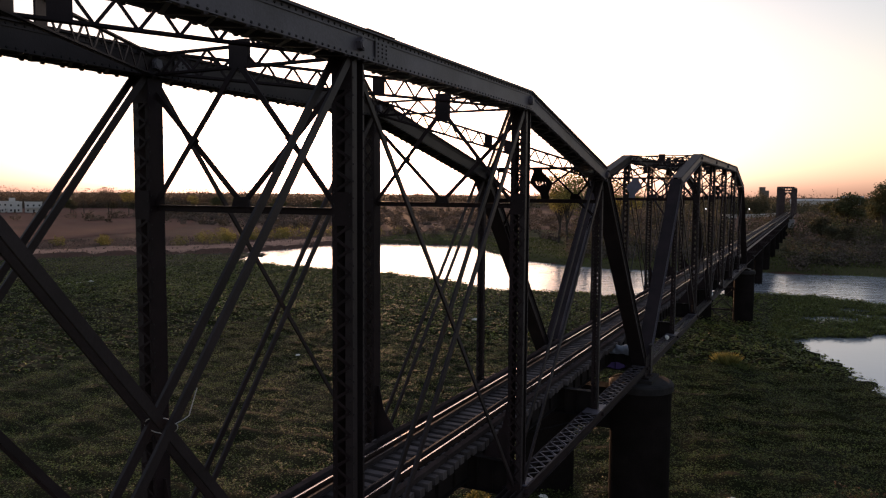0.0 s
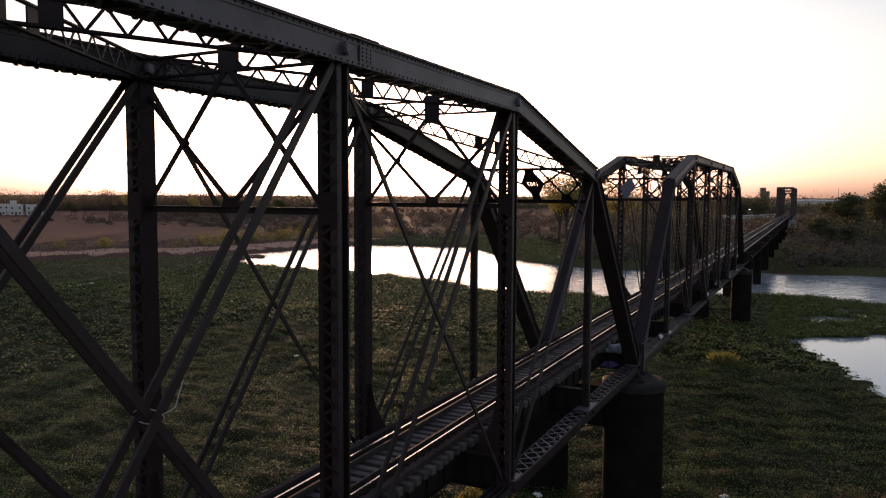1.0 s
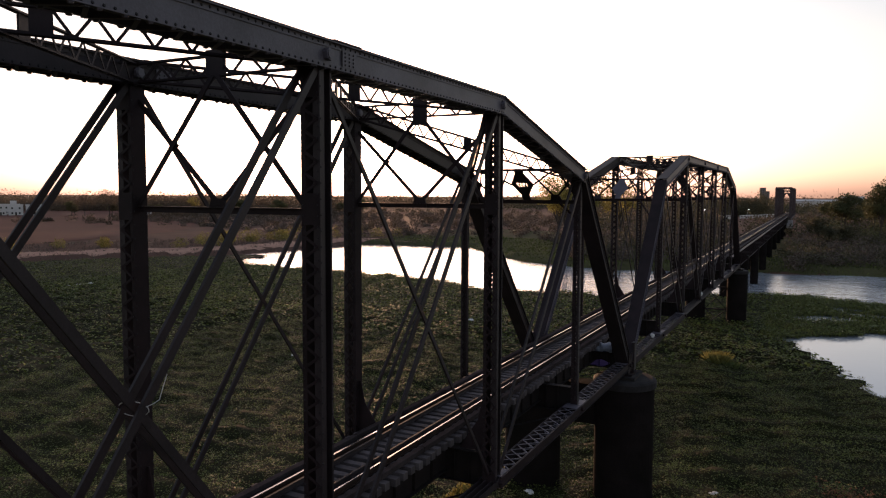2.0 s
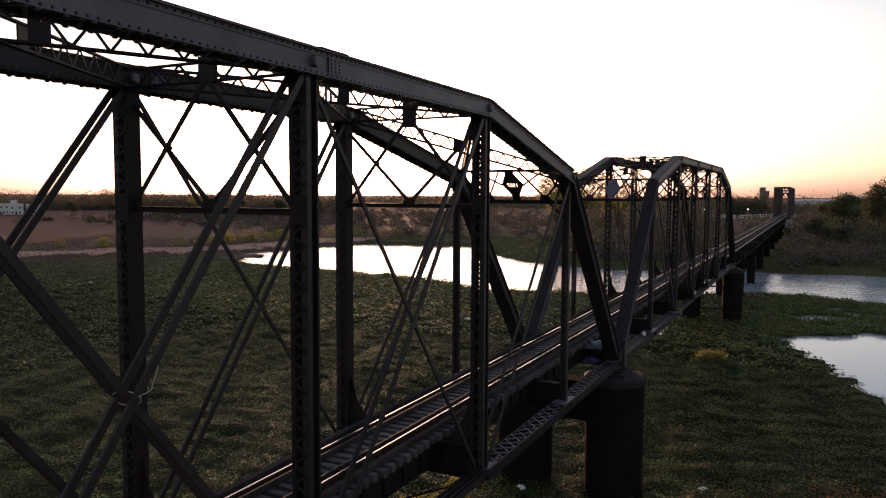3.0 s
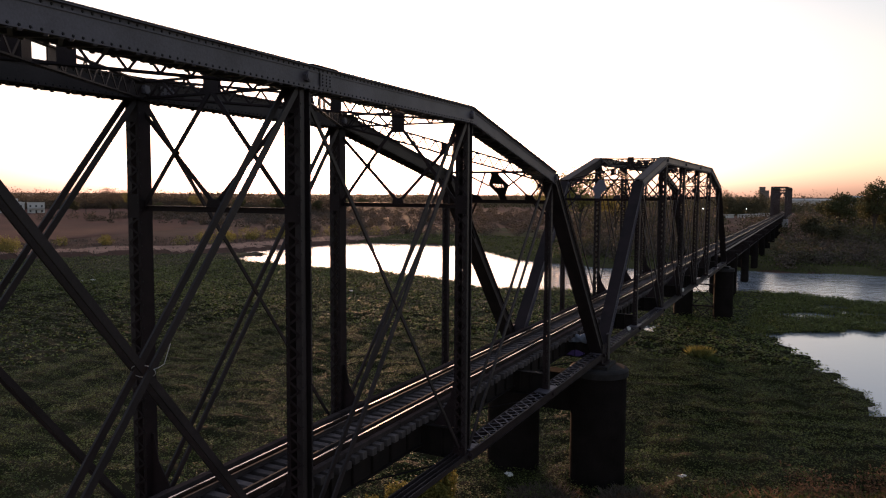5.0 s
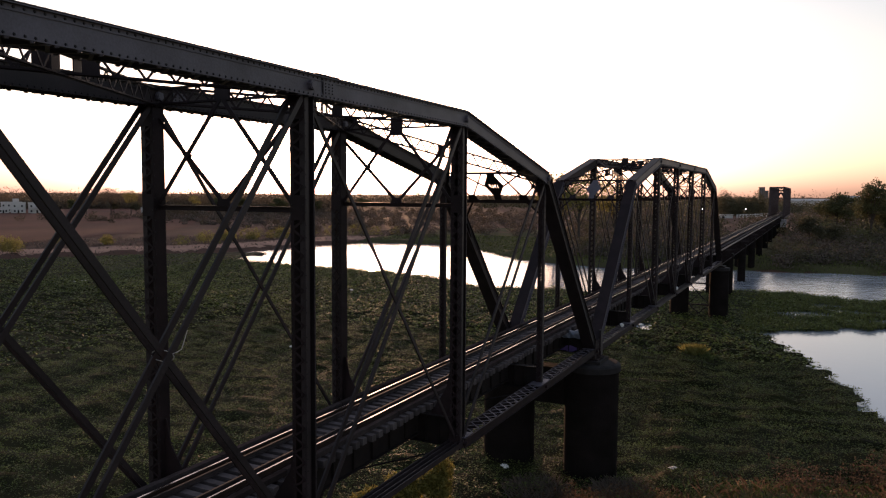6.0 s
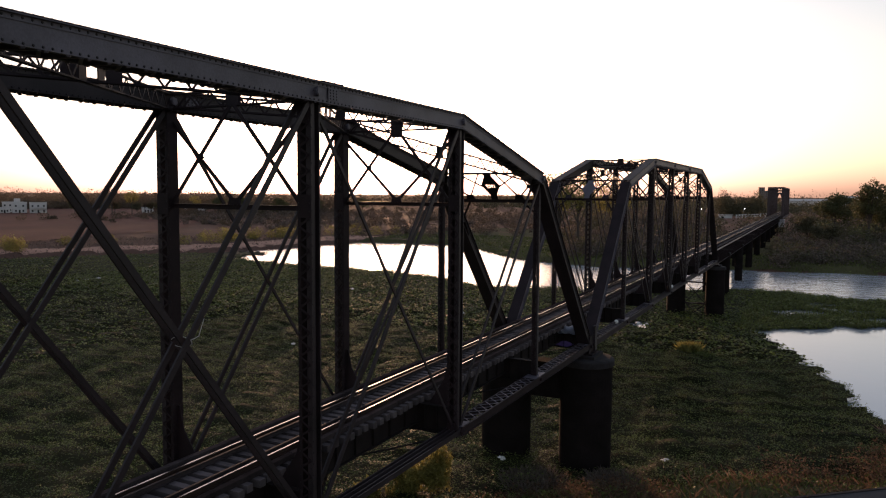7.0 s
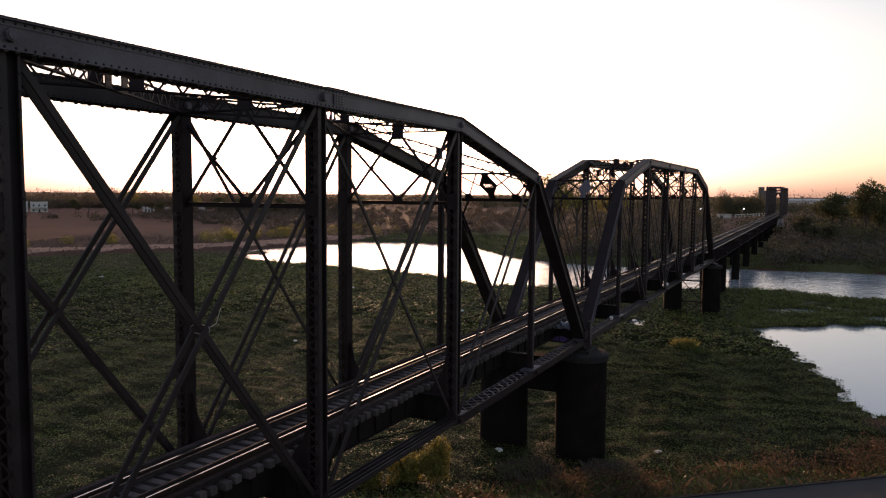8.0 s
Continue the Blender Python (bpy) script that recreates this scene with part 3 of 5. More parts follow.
def far_truss(y):
    """A plain truss with upright portals and level chords."""
    root = thing("far_truss_span", pose(CX, y, 0), "distant rust-brown steel truss with upright portals at the far bank", "bridge span")
    top, n, step = 10.3, 8, 8.0
    for e in (-1, 1):
        x = e * HALF
        for z, name in ((top, "top_chord"), (Z_LOW, "bottom_chord")):
            s = Shape().block(x - 0.3, x + 0.3, 0, n * step, z - 0.28, z + 0.28)
            part(name, s, STEEL_RUST, root)
        for i in range(n + 1):
            w = 0.36 if i in (0, n) else 0.22
            s = Shape().block(x - w, x + w, i * step - 0.25, i * step + 0.25, Z_LOW, top)
            part("end_post" if i in (0, n) else "vertical_post", s, STEEL_RUST, root)
            if i < n:
                for k in (0, 1):
                    s = Shape().box((x, (i + k) * step, Z_LOW), (x, (i + 1 - k) * step, top), 0.2, 0.3)
                    part("diagonal", s, STEEL_RUST, root)
    for i in range(n + 1):
        yy = i * step
        low = top - (2.0 if i in (0, n) else 1.0)
        part("strut", Shape().box((-HALF, yy, top + 0.2), (HALF, yy, top + 0.2), 0.3, 0.2, (0, 1, 0)), STEEL_RUST, root)
        part("strut", Shape().box((-HALF, yy, low), (HALF, yy, low), 0.3, 0.25, (0, 1, 0)), STEEL_RUST, root)
        if i not in (0, n):
            continue
        s = Shape().zigzag((-HALF, yy, low), (HALF, yy, low), (0, 0, top + 0.2 - low), 1.25, 0.12, 0.06, (0, 1, 0), True)
        part("lattice", s, STEEL_RUST, root)
        for e in (-1, 1):
            # curved spandrel under the portal's strut
            arc = [(e * (HALF - 0.3 - 1.5 * (1 - math.cos(t))), yy, low - 3.4 * (1 - math.sin(t))) for t in (math.pi / 2 * k / 6 for k in range(7))]
            s = Shape().slab(arc + [(e * (HALF - 0.3), yy, low)], (0, 1, 0), 0.12)
            part("spandrel_plate", s, STEEL_RUST, root)
    for e in (-1, 1):
        part("plate_girder", i_beam(Shape(), (e * 1.7, 0, -1.1), (e * 1.7, n * step, -1.1), 1.3, 0.4), UNDERDECK, root)
    return root


far_truss(FAR_TRUSS)


# ---- the track ----
TRACK_0, TRACK_1 = -61.0, 330.0


def rail_profile(x, y0, y1, high=0.16, head=0.07, foot=0.13):
    s = Shape()
    s.block(x - head / 2, x + head / 2, y0, y1, -0.042, -0.004)
    s.block(x - 0.009, x + 0.009, y0, y1, -high + 0.018, -0.042)
    s.block(x - foot / 2, x + foot / 2, y0, y1, -high, -high + 0.018)
    return s


track = thing("railway_track", pose(0, 0, 0), "single railway track on timber sleepers over the bridge", "railway track")
for x in (-0.752, 0.752):
    r = part("rail", rail_profile(x, TRACK_0, TRACK_1), RUST, track, "rusty steel rail with a polished head")
    s = Shape()
    s.block(x - 0.02, x + 0.02, TRACK_0, TRACK_1, -0.0035, 0.0)
    part("running_surface", s, RAIL_TOP, r, "polished steel running surface")
for x in (-0.47, 0.47):
    part("guard_rail", rail_profile(x, TRACK_0, TRACK_1, 0.15, 0.06, 0.11), GUARD_STEEL, track, "dull brown inner guard rail")
timber = Shape()
timber.block(-0.09, 0.09, 0.02, 5.98, -0.16, -0.015)
timber = timber.mesh("guard_timber", GUARD)
for x in (-1.16, 1.16):
    for k in range(int((TRACK_1 - TRACK_0) / 6)):
        t = part("guard_timber", timber, GUARD, track)
        t.matrix_basis = pose(x + 0.01 * math.sin(5.1 * k), TRACK_0 + 6 * k, 0.006 * math.sin(3.7 * k) - 0.003, 0, 0, 0.08 * math.sin(2.3 * k))
rng = random.Random(4)
tie_meshes = []
for k in range(5):
    s = Shape()
    s.block(-1.48 - 0.05 * rng.random(), 1.48 + 0.06 * rng.random(), -0.115, 0.115, -0.37, -0.164)
    tie_meshes.append(s.mesh("sleeper", TIMBER))
rest = Shape()
y, count = -46.0, 0
while y < TRACK_1:
    j = rng.uniform(-0.03, 0.03)
    if count < 290:
        t = new("sleeper", tie_meshes[count % 5])
        t.parent = track
        t.matrix_basis = pose(rng.uniform(-0.05, 0.05), y + j, rng.uniform(-0.008, 0), 0, 0, rng.uniform(-1, 1))
    else:
        rest.block(-1.5, 1.5, y + j - 0.115, y + j + 0.115, -0.37, -0.164)
    count += 1
    y += 0.43
part("sleeper_run", rest, TIMBER, track)["kind"] = "stuff"


# ---- piers ----
def turned(rings, x, n):
    """A body of revolution from heights and radii."""
    s = Shape()
    for z, q in rings:
        s.v += [Vector((x + q * math.cos(2 * math.pi * k / n), q * math.sin(2 * math.pi * k / n), z)) for k in range(n)]
    for j in range(len(rings) - 1):
        s.f += [(j * n + k, j * n + (k + 1) % n, (j + 1) * n + (k + 1) % n, (j + 1) * n + k) for k in range(n)]
    s.f += [tuple(range(n - 1, -1, -1)), tuple(range((len(rings) - 1) * n, len(rings) * n))]
    return s


def pier(y, r, base, braced, label, half=HALF, top=CAP):
    root = thing("bridge_pier", pose(CX, y, 0), label, "bridge pier", "piers of the bridge")
    for e in (-1, 1):
        rings = [(base, r)]
        z = base + 1.55
        while z < -2.6:
            rings += [(z - 0.035, r), (z - 0.03, r + 0.018), (z + 0.03, r + 0.018), (z + 0.035, r)]
            z += 1.55
        rings.append((-2.42, r))
        s = turned(rings, e * half, 40)
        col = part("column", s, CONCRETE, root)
        s = turned([(-2.45, r + 0.02), (-2.44, r + 0.1), (-2.14, r + 0.1), (-2.04, r + 0.02), (-2.0, r - 0.12)], e * half, 40)
        part("cap", s, top, col)
        s = Shape()
        s.block(e * half - 0.7, e * half + 0.7, -0.95, 0.95, -2.02, -1.83)
        part("bearing_block", s, top, col)
    if braced:
        for za, zb in ((-4.3, -7.15), (-7.15, -9.4)):
            for k in (-1, 1):
                s = Shape()
                s.box((-half + r * 0.95, 0.1 * k, za if k > 0 else zb), (half - r * 0.95, 0.1 * k, zb if k > 0 else za), 0.1, 0.1)
                part("brace", s, STEEL, root)
            s = Shape()
            s.box((-half + r * 0.95, 0, za), (half - r * 0.95, 0, za), 0.14, 0.18, (0, 1, 0))
            part("strut", s, STEEL, root)
    else:
        s = Shape()
        s.block(-half + r * 0.9, half - r * 0.9, -0.55, 0.55, -4.6, -2.5)
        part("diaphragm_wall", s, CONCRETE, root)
    return root


pier(0.3, 1.5, -10.3, False, "pair of dark riveted cylinder piers joined by a wall")
pier(SPAN + 1.2, 1.2, -10.6, True, "pair of dark cylinder piers with crossed steel bracing")

# ---- the girder spans ----
GIRDER = 23.3


def girder_span(y0, y1):
    root = thing("girder_span", pose(CX, y0, 0), "dark steel deck girder span with stiffened plates", "bridge span", "girder spans")
    n = y1 - y0
    for e in (-1, 1):
        s = i_beam(Shape(), (e * 1.7, 0.1, -1.4), (e * 1.7, n - 0.1, -1.4), 2.0, 0.4)
        k = 0.6
        while k < n:
            s.box((e * 1.7, k, -2.35), (e * 1.7, k, -0.45), 0.3, 0.03)
            k += 1.4
        part("plate_girder", s, STEEL, root)
    k = 1.0
    while k < n:
        s = Shape()
        s.box((-1.65, k, -1.4), (1.65, k, -1.4), 0.08, 1.5, (0, 1, 0))
        part("cross_frame", s, UNDERDECK, root)
        k += 5.6
    return root


y = SPAN + GAP + 0.3
k = 0
while y < FAR_TRUSS - 5:
    y1 = min(y + GIRDER, FAR_TRUSS - 0.3)
    girder_span(y, y1)
    # near-black caps hold the shade under the girders in their colour
    pier(y1 + 0.1, 0.7, -10.6, False, "pair of dark cylinder piers under the girders", 1.35, UNDERDECK)
    for q in (0.5,):
        s = Shape()
        yy = y + (y1 - y) * q
        s.block(-0.3, 3.5, yy - 0.12, yy + 0.12, -0.62, -0.42)
        b = new("outrigger_beam", s.mesh("outrigger_beam", GUARD))
        tagged(b, "weathered timber beam reaching out from the deck", "beam", "outrigger beams")
    y = y1 + 0.2

abutment = Shape()
abutment.block(-3.4, 3.4, 0.3, 4, -8.6, -4.6)
root = thing("abutment", pose(CX, FAR_TRUSS - 1.5, 0), "dark concrete abutment with pale bearing blocks under the truss", "abutment")
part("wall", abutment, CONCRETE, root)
for e in (-1, 1):
    part("bearing_block", Shape().block(e * HALF - 1.0, e * HALF + 1.0, 0, 3.5, -4.6, -1.75), GREY_WALL, root, "pale concrete bearing block")

# ---- ground, river and plant cover ----
WATER_Z = -8.75
RIVER = [(-577.9, -319.5), (-250.2, -25.5), (-156.7, 62.2), (-141.3, 87.3), (-122.9, 110.4), (-116.2, 160.5), (-84.4, 166.3), (-50.6, 127.8), (-28.5, 119.1), (0.5, 128.7), (24.5, 132.1), (87.2, 143.2), (675.2, 247.3), (675.2, 403.5), (694.5, 403.5), (694.5, 114.3), (58.3, 39.1), (19.7, 11.1), (4.3, -0.9), (-11.1, -13.9), (-57.4, -51.5), (-288.8, -252.0), (-500.8, -425.6)]
OPEN_A = [(-111.4, 94.5), (-116.2, 128.7), (-117.2, 162.5), (-84.4, 168.3), (-50.6, 129.7), (-28.5, 121.0), (0.5, 130.7), (24.5, 134.5), (87.2, 146.1), (675.2, 252.1), (675.2, 181.8), (87.2, 102.7), (39.0, 91.1), (20.2, 88.2), (11.5, 92.9), (2.4, 92.7), (-14.0, 79.9), (-25.6, 79.3), (-39.1, 75.7), (-48.7, 84.0), (-64.1, 88.0), (-76.7, 89.2), (-94.0, 90.2)]
OPEN_B = [(7.8, 52.3), (12.0, 55.5), (17.8, 59.3), (23.6, 63.0), (39.0, 67.0), (106.5, 80.5), (106.5, 51.6), (53.5, 42.0), (29.4, 24.6), (20.7, 18.4), (18.3, 21.7), (15.9, 31.4), (12.8, 42.0), (9.9, 46.8)]
PUDDLE = [(-8.2, 48.5), (-6.5, 52.2), (-3.6, 52.0), (-4.4, 49.1)]
POOLS = [(12.5, 70.4, 3.28, 2.12), (18.3, 74.8, 2.31, 1.74), (23.6, 68.5, 3.86, 1.74), (30.3, 71.9, 3.37, 1.93), (15.4, 80.1, 1.74, 1.35), (26.5, 79.6, 2.89, 1.74)]


def inside(px, py, poly):
    """Which of the points lie in the polygon."""
    res = np.zeros(len(px), bool)
    for (x0, y0), (x1, y1) in zip(poly, poly[1:] + poly[:1]):
        c = (y0 > py) != (y1 > py)
        res ^= c & (px < (x1 - x0) * (py - y0) / ((y1 - y0) or 1e-9) + x0)
    return res


def distance(px, py, poly):
    d = np.full(len(px), 1e9)
    for (x0, y0), (x1, y1) in zip(poly, poly[1:] + poly[:1]):
        ex, ey = x1 - x0, y1 - y0
        t = np.clip(((px - x0) * ex + (py - y0) * ey) / (ex * ex + ey * ey), 0, 1)
        d = np.minimum(d, np.hypot(px - x0 - t * ex, py - y0 - t * ey))
    return d


def waves(px, py, scale, seed):
    """Smooth uneven ground between about -1 and 1."""
    r = np.random.RandomState(seed)
    out = np.zeros(len(px))
    for k in range(6):
        a, f, ph = r.uniform(0, 6.28), r.uniform(0.6, 1.9) / scale, r.uniform(0, 6.28)
        out += np.sin((px * math.cos(a) + py * math.sin(a)) * f * 6.28 + ph)
    return out / 3


def land(px, py):
    """The height of the ground."""
    d = distance(px, py, RIVER) * np.where(inside(px, py, RIVER), -1, 1)
    d = d + 1.3 * waves(px, py, 14, 3)
    h = WATER_Z - 0.9 + 1.9 * np.clip((d + 4) / 9, 0, 1) ** 1.2 + 0.9 * np.clip((d - 5) / 60, 0, 1)
    return h + 0.12 * waves(px, py, 9, 5) * np.clip(d / 5, 0, 1)


def sheet(name, xs, ys, height, keep, mat, label, category, kind="structure", smooth=True):
    gx, gy = np.meshgrid(xs, ys)
    px, py = gx.ravel(), gy.ravel()
    z = height(px, py)
    nx, ny = len(xs), len(ys)
    i = (np.arange(ny - 1)[:, None] * nx + np.arange(nx - 1)[None, :]).ravel()
    quads = np.stack([i, i + 1, i + nx + 1, i + nx], 1)
    if keep is not None:
        cx, cy = px[quads].mean(1), py[quads].mean(1)
        quads = quads[keep(cx, cy)]
    me = bpy.data.meshes.new(name)
    me.from_pydata(np.stack([px, py, z], 1).tolist(), [], quads.tolist())
    if keep is not None:
        bm = bmesh.new()
        bm.from_mesh(me)
        bmesh.ops.delete(bm, geom=[v for v in bm.verts if not v.link_faces], context="VERTS")
        bm.to_mesh(me)
        bm.free()
    me.materials.append(mat)
    for p in me.polygons:
        p.use_smooth = smooth
    return tagged(new(name, me), label, category, "", kind)


def spread(lo, hi, fine, growth, far0, far1):
    """Grid lines, fine between lo and hi and ever wider out to far0 and far1."""
    xs = list(np.arange(lo, hi + 0.01, fine))
    s = fine
    while xs[-1] < far1:
        s *= growth
        xs.append(xs[-1] + s)
    s = fine
    while xs[0] > far0:
        s *= growth
        xs.insert(0, xs[0] - s)
    return np.array(xs)


sheet("ground", spread(-180, 60, 2.0, 1.12, -4500, 4500), spread(-70, 190, 2.0, 1.12, -4500, 4800), land, None, EARTH, "dry brown earth of the river banks and plain", "ground")
sheet("river_water", np.linspace(-620, 740, 60), np.linspace(-470, 430, 60), lambda a, b: np.full(len(a), WATER_Z), None, WATER, "calm river water, the evening sky partly reflected and partly in its colour", "water")


sheet("pool_water", np.linspace(5, 115, 30), np.linspace(16, 89, 24), lambda a, b: np.full(len(a), WATER_Z + 0.006), None, POOL, "smooth sheltered pool between the plants", "water")


def in_pools(px, py):
    res = np.zeros(len(px), bool)
    for x, y, a, b in POOLS:
        res |= ((px - x) / a) ** 2 + ((py - y) / b) ** 2 < 1
    return res


def is_mat(px, py):
    jx, jy = px + 1.0 * waves(px, py, 6, 11), py + 1.0 * waves(px, py, 6, 12)
    ashore = (distance(px, py, RIVER) < 3.5) & (py < 0.9 * px + 11.7)
    return (inside(px, py, RIVER) | ashore) & ~inside(jx, jy, OPEN_A) & ~inside(jx, jy, OPEN_B) & ~inside(jx, jy, PUDDLE) & ~in_pools(jx, jy)


def mat_height(px, py):
    k = 1 - 0.55 * np.clip((py - 42) / 10, 0, 1)
    ashore = distance(px, py, RIVER) * np.where(inside(px, py, RIVER), -1, 1)
    k = k * (1 - np.clip((ashore - 0.5) / 2.5, 0, 1))
    return np.maximum(WATER_Z, land(px, py)) + k * (0.38 + 0.19 * waves(px, py, 5, 21) + 0.2 * waves(0.5 * px, py, 1.7, 22))


def mat_inner(px, py):
    """The mat but for its ragged rim, where only leaves float."""
    return is_mat(px + 0.55, py) & is_mat(px - 0.55, py) & is_mat(px, py + 0.55) & is_mat(px, py - 0.55)


sheet("hyacinth_mat", np.concatenate([np.arange(-190, 2, 0.8), np.arange(2, 34, 0.3), np.arange(34, 62, 0.8)]), np.concatenate([np.arange(-90, 12, 0.8), np.arange(12, 66, 0.3), np.arange(66, 112, 0.8)]), mat_height, mat_inner, MAT, "dark green base of the hyacinth mat, leaf-gap shade in its colour", "plants", "stuff")


def leaf_mesh(name, centre, size, normal_up, rng, mat, slim=0.6):
    """A mesh of loose four-sided leaves."""
    n = len(centre)
    d = rng.normal(size=(n, 3))
    d[:, 2] = d[:, 2] * (1 - normal_up) 
    d /= np.linalg.norm(d, axis=1)[:, None]
    up = rng.normal(size=(n, 3)) * (1 - 0.75 * normal_up)
    up[:, 2] += 1.6 * normal_up
    s = np.cross(d, up)
    s /= np.linalg.norm(s, axis=1)[:, None] + 1e-9
    L, W = size[:, None], (size * slim)[:, None]
    v = np.stack([centre - d * L * 0.5, centre + s * W * 0.5 - d * L * 0.05, centre + d * L * 0.5, centre - s * W * 0.5 - d * L * 0.05], 1).reshape(-1, 3)
    me = bpy.data.meshes.new(name)
    me.vertices.add(4 * n)
    me.vertices.foreach_set("co", v.astype(np.float32).ravel())
    me.loops.add(4 * n)
    me.loops.foreach_set("vertex_index", np.arange(4 * n, dtype=np.int32))
    me.polygons.add(n)
    me.polygons.foreach_set("loop_start", np.arange(0, 4 * n, 4, dtype=np.int32))
    me.update(calc_edges=True)
    me.materials.append(mat)
    return me


def scatter(region, n, seed):
    r = np.random.RandomState(seed)
    x0, x1, y0, y1 = region
    return r.uniform(x0, x1, n), r.uniform(y0, y1, n), r


def hyacinth(region, n, lo, hi, seed, label):
    px, py, r = scatter(region, n, seed)
    k = is_mat(px, py)
    px, py = px[k], py[k]
    lump = waves(px, py, 3.5, 31) + 0.7 * waves(px, py, 1.3, 32)
    k = r.uniform(-3.0, 0.4, len(px)) < lump
    px, py, lump = px[k], py[k], lump[k]
    rim = ~mat_inner(px, py)
    z = np.where(rim, np.maximum(WATER_Z, land(px, py)) + 0.02, mat_height(px, py)) + r.uniform(0.0, 0.34, len(px)) + 0.14 * np.clip(lump, -0.5, 2)
    me = leaf_mesh("hyacinth_leaves", np.stack([px, py, z], 1), r.uniform(lo, hi, len(px)), 0.78, r, LEAF, 0.8)
    tagged(new("hyacinth_leaves", me), label, "plants", "", "stuff")


hyacinth((-50, 25, -30, 34), 540000, 0.07, 0.13, 1, "broad green water hyacinth leaves close to the bridge")
hyacinth((-110, 25, 34, 100), 170000, 0.17, 0.4, 2, "water hyacinth leaves along the open water")
hyacinth((-170, -50, -50, 100), 180000, 0.17, 0.36, 3, "water hyacinth leaves towards the far bank")


# ---- banks, fields and roads ----
def offshore(px, py):
    return distance(px, py, RIVER) * np.where(inside(px, py, RIVER), -1, 1)


def raised(by):
    return lambda px, py: land(px, py) + by


def near_left(px, py):
    return (px < -100) & (py > -40)


sheet("sandy_road", np.arange(-290, -98, 1.5), np.arange(-40, 190, 1.5), raised(0.06),
      lambda a, b: near_left(a, b) & (offshore(a, b) + 1.6 * waves(a, b, 12, 41) > 4.5) & (offshore(a, b) + 1.6 * waves(a, b, 15, 42) < 17), SAND, "pale sandy track along the river bank", "road")
sheet("brown_field", np.arange(-584, -178, 4.0), np.arange(-44, 424, 4.0), raised(0.12),
      lambda a, b: inside(a, b, [(-184.6, 91.1), (-414, -40), (-580, 300), (-520, 420), (-330, 400), (-270, 250), (-196.8, 157.7)]), FIELD, "bare brown field beyond the sandy track", "field")
sheet("grass_bank", np.arange(-118, 150, 2.0), np.arange(118, 330, 2.0), raised(0.1),
      lambda a, b: (offshore(a, b) > 0.6) & (offshore(a, b) + 5 * waves(a, b, 25, 43) < np.where(a < -42, 75, 110)) & (a + 0.4 * b < 190), GRASSLAND, "green grass on the inner bank of the bend", "grass")
sheet("near_bank", np.arange(-140, 140, 1.6), np.arange(-200, 60, 1.6), raised(0.05),
      lambda a, b: (offshore(a, b) > -1.5) & (b < 0.9 * a + 11.7), GRASSLAND, "dark grassy bank beside the first pier", "grass")

# the paved road on the near bank, and its kerb
ROAD_DIR = Vector((1, 0.855, 0)).normalized()
ROAD_SIDE = Vector((0.855, -1, 0)).normalized()
EDGE = Vector((13.0, -2.6, 0))
road = tagged(new("near_road"), "worn grey asphalt road on the near bank", "road", "", "structure")
s = Shape()
a, c = EDGE - ROAD_DIR * 80 + ROAD_SIDE * 3.2, EDGE + ROAD_DIR * 60 + ROAD_SIDE * 3.2
s.box(a + Vector((0, 0, -7.75)), c + Vector((0, 0, -7.75)), 6.0, 0.5, ROAD_SIDE)
part("road_surface", s, ASPHALT, road)
for k in range(70):
    a = EDGE + ROAD_DIR * (-30 + 1.0 * k) + ROAD_SIDE * 0.1 + Vector((0, 0, -7.7))
    part("kerb_stone", Shape().box(a, a + ROAD_DIR * 0.985, 0.16, 0.5, ROAD_SIDE), CAP, road)


def off_road(px, py):
    return py > 0.855 * px - 13.55 + 0.2 * waves(px, py, 2.5, 46)


# ---- plants ----
def blades(name, px, py, z, lo, hi, seed, mat, lean=0.35, slim=0.06):
    """Upright blades of grass or reed."""
    r = np.random.RandomState(seed)
    n = len(px)
    d = r.normal(size=(n, 3)) * lean
    d[:, 2] = 1
    d /= np.linalg.norm(d, axis=1)[:, None]
    L = r.uniform(lo, hi, n)[:, None]
    a = r.uniform(0, 6.28, n)
    s = np.stack([np.cos(a), np.sin(a), np.zeros(n)], 1) * L * slim
    base = np.stack([px, py, z], 1)
    bend = base + d * L + np.stack([d[:, 0], d[:, 1], -0.25 * np.abs(d[:, 0])], 1) * L * 0.4
    v = np.stack([base - s, base + s, base + d * L * 0.6 + s * 0.6, bend], 1).reshape(-1, 3)
    me = bpy.data.meshes.new(name)
    me.vertices.add(4 * n)
    me.vertices.foreach_set("co", v.astype(np.float32).ravel())
    me.loops.add(4 * n)
    me.loops.foreach_set("vertex_index", np.arange(4 * n, dtype=np.int32))
    me.polygons.add(n)
    me.polygons.foreach_set("loop_start", np.arange(0, 4 * n, 4, dtype=np.int32))
    me.update(calc_edges=True)
    me.materials.append(mat)
    return me


# reeds on the marsh between the pools
px, py, r = scatter((6, 60, 52, 100), 70000, 51)
k = (is_mat(px, py) | (in_pools(px, py) & (r.uniform(0, 1, len(px)) < 0.25))) & (py > 49.7 + 0.42 * px + 3 * waves(px, py, 8, 52))
px, py = px[k], py[k]
tagged(new("marsh_reeds", blades("marsh_reeds", px, py, mat_height(px, py) - 0.1, 0.25, 0.7, 53, REED, 0.25, 0.05)), "low green reeds on the marsh between the pools", "reeds", "", "stuff")
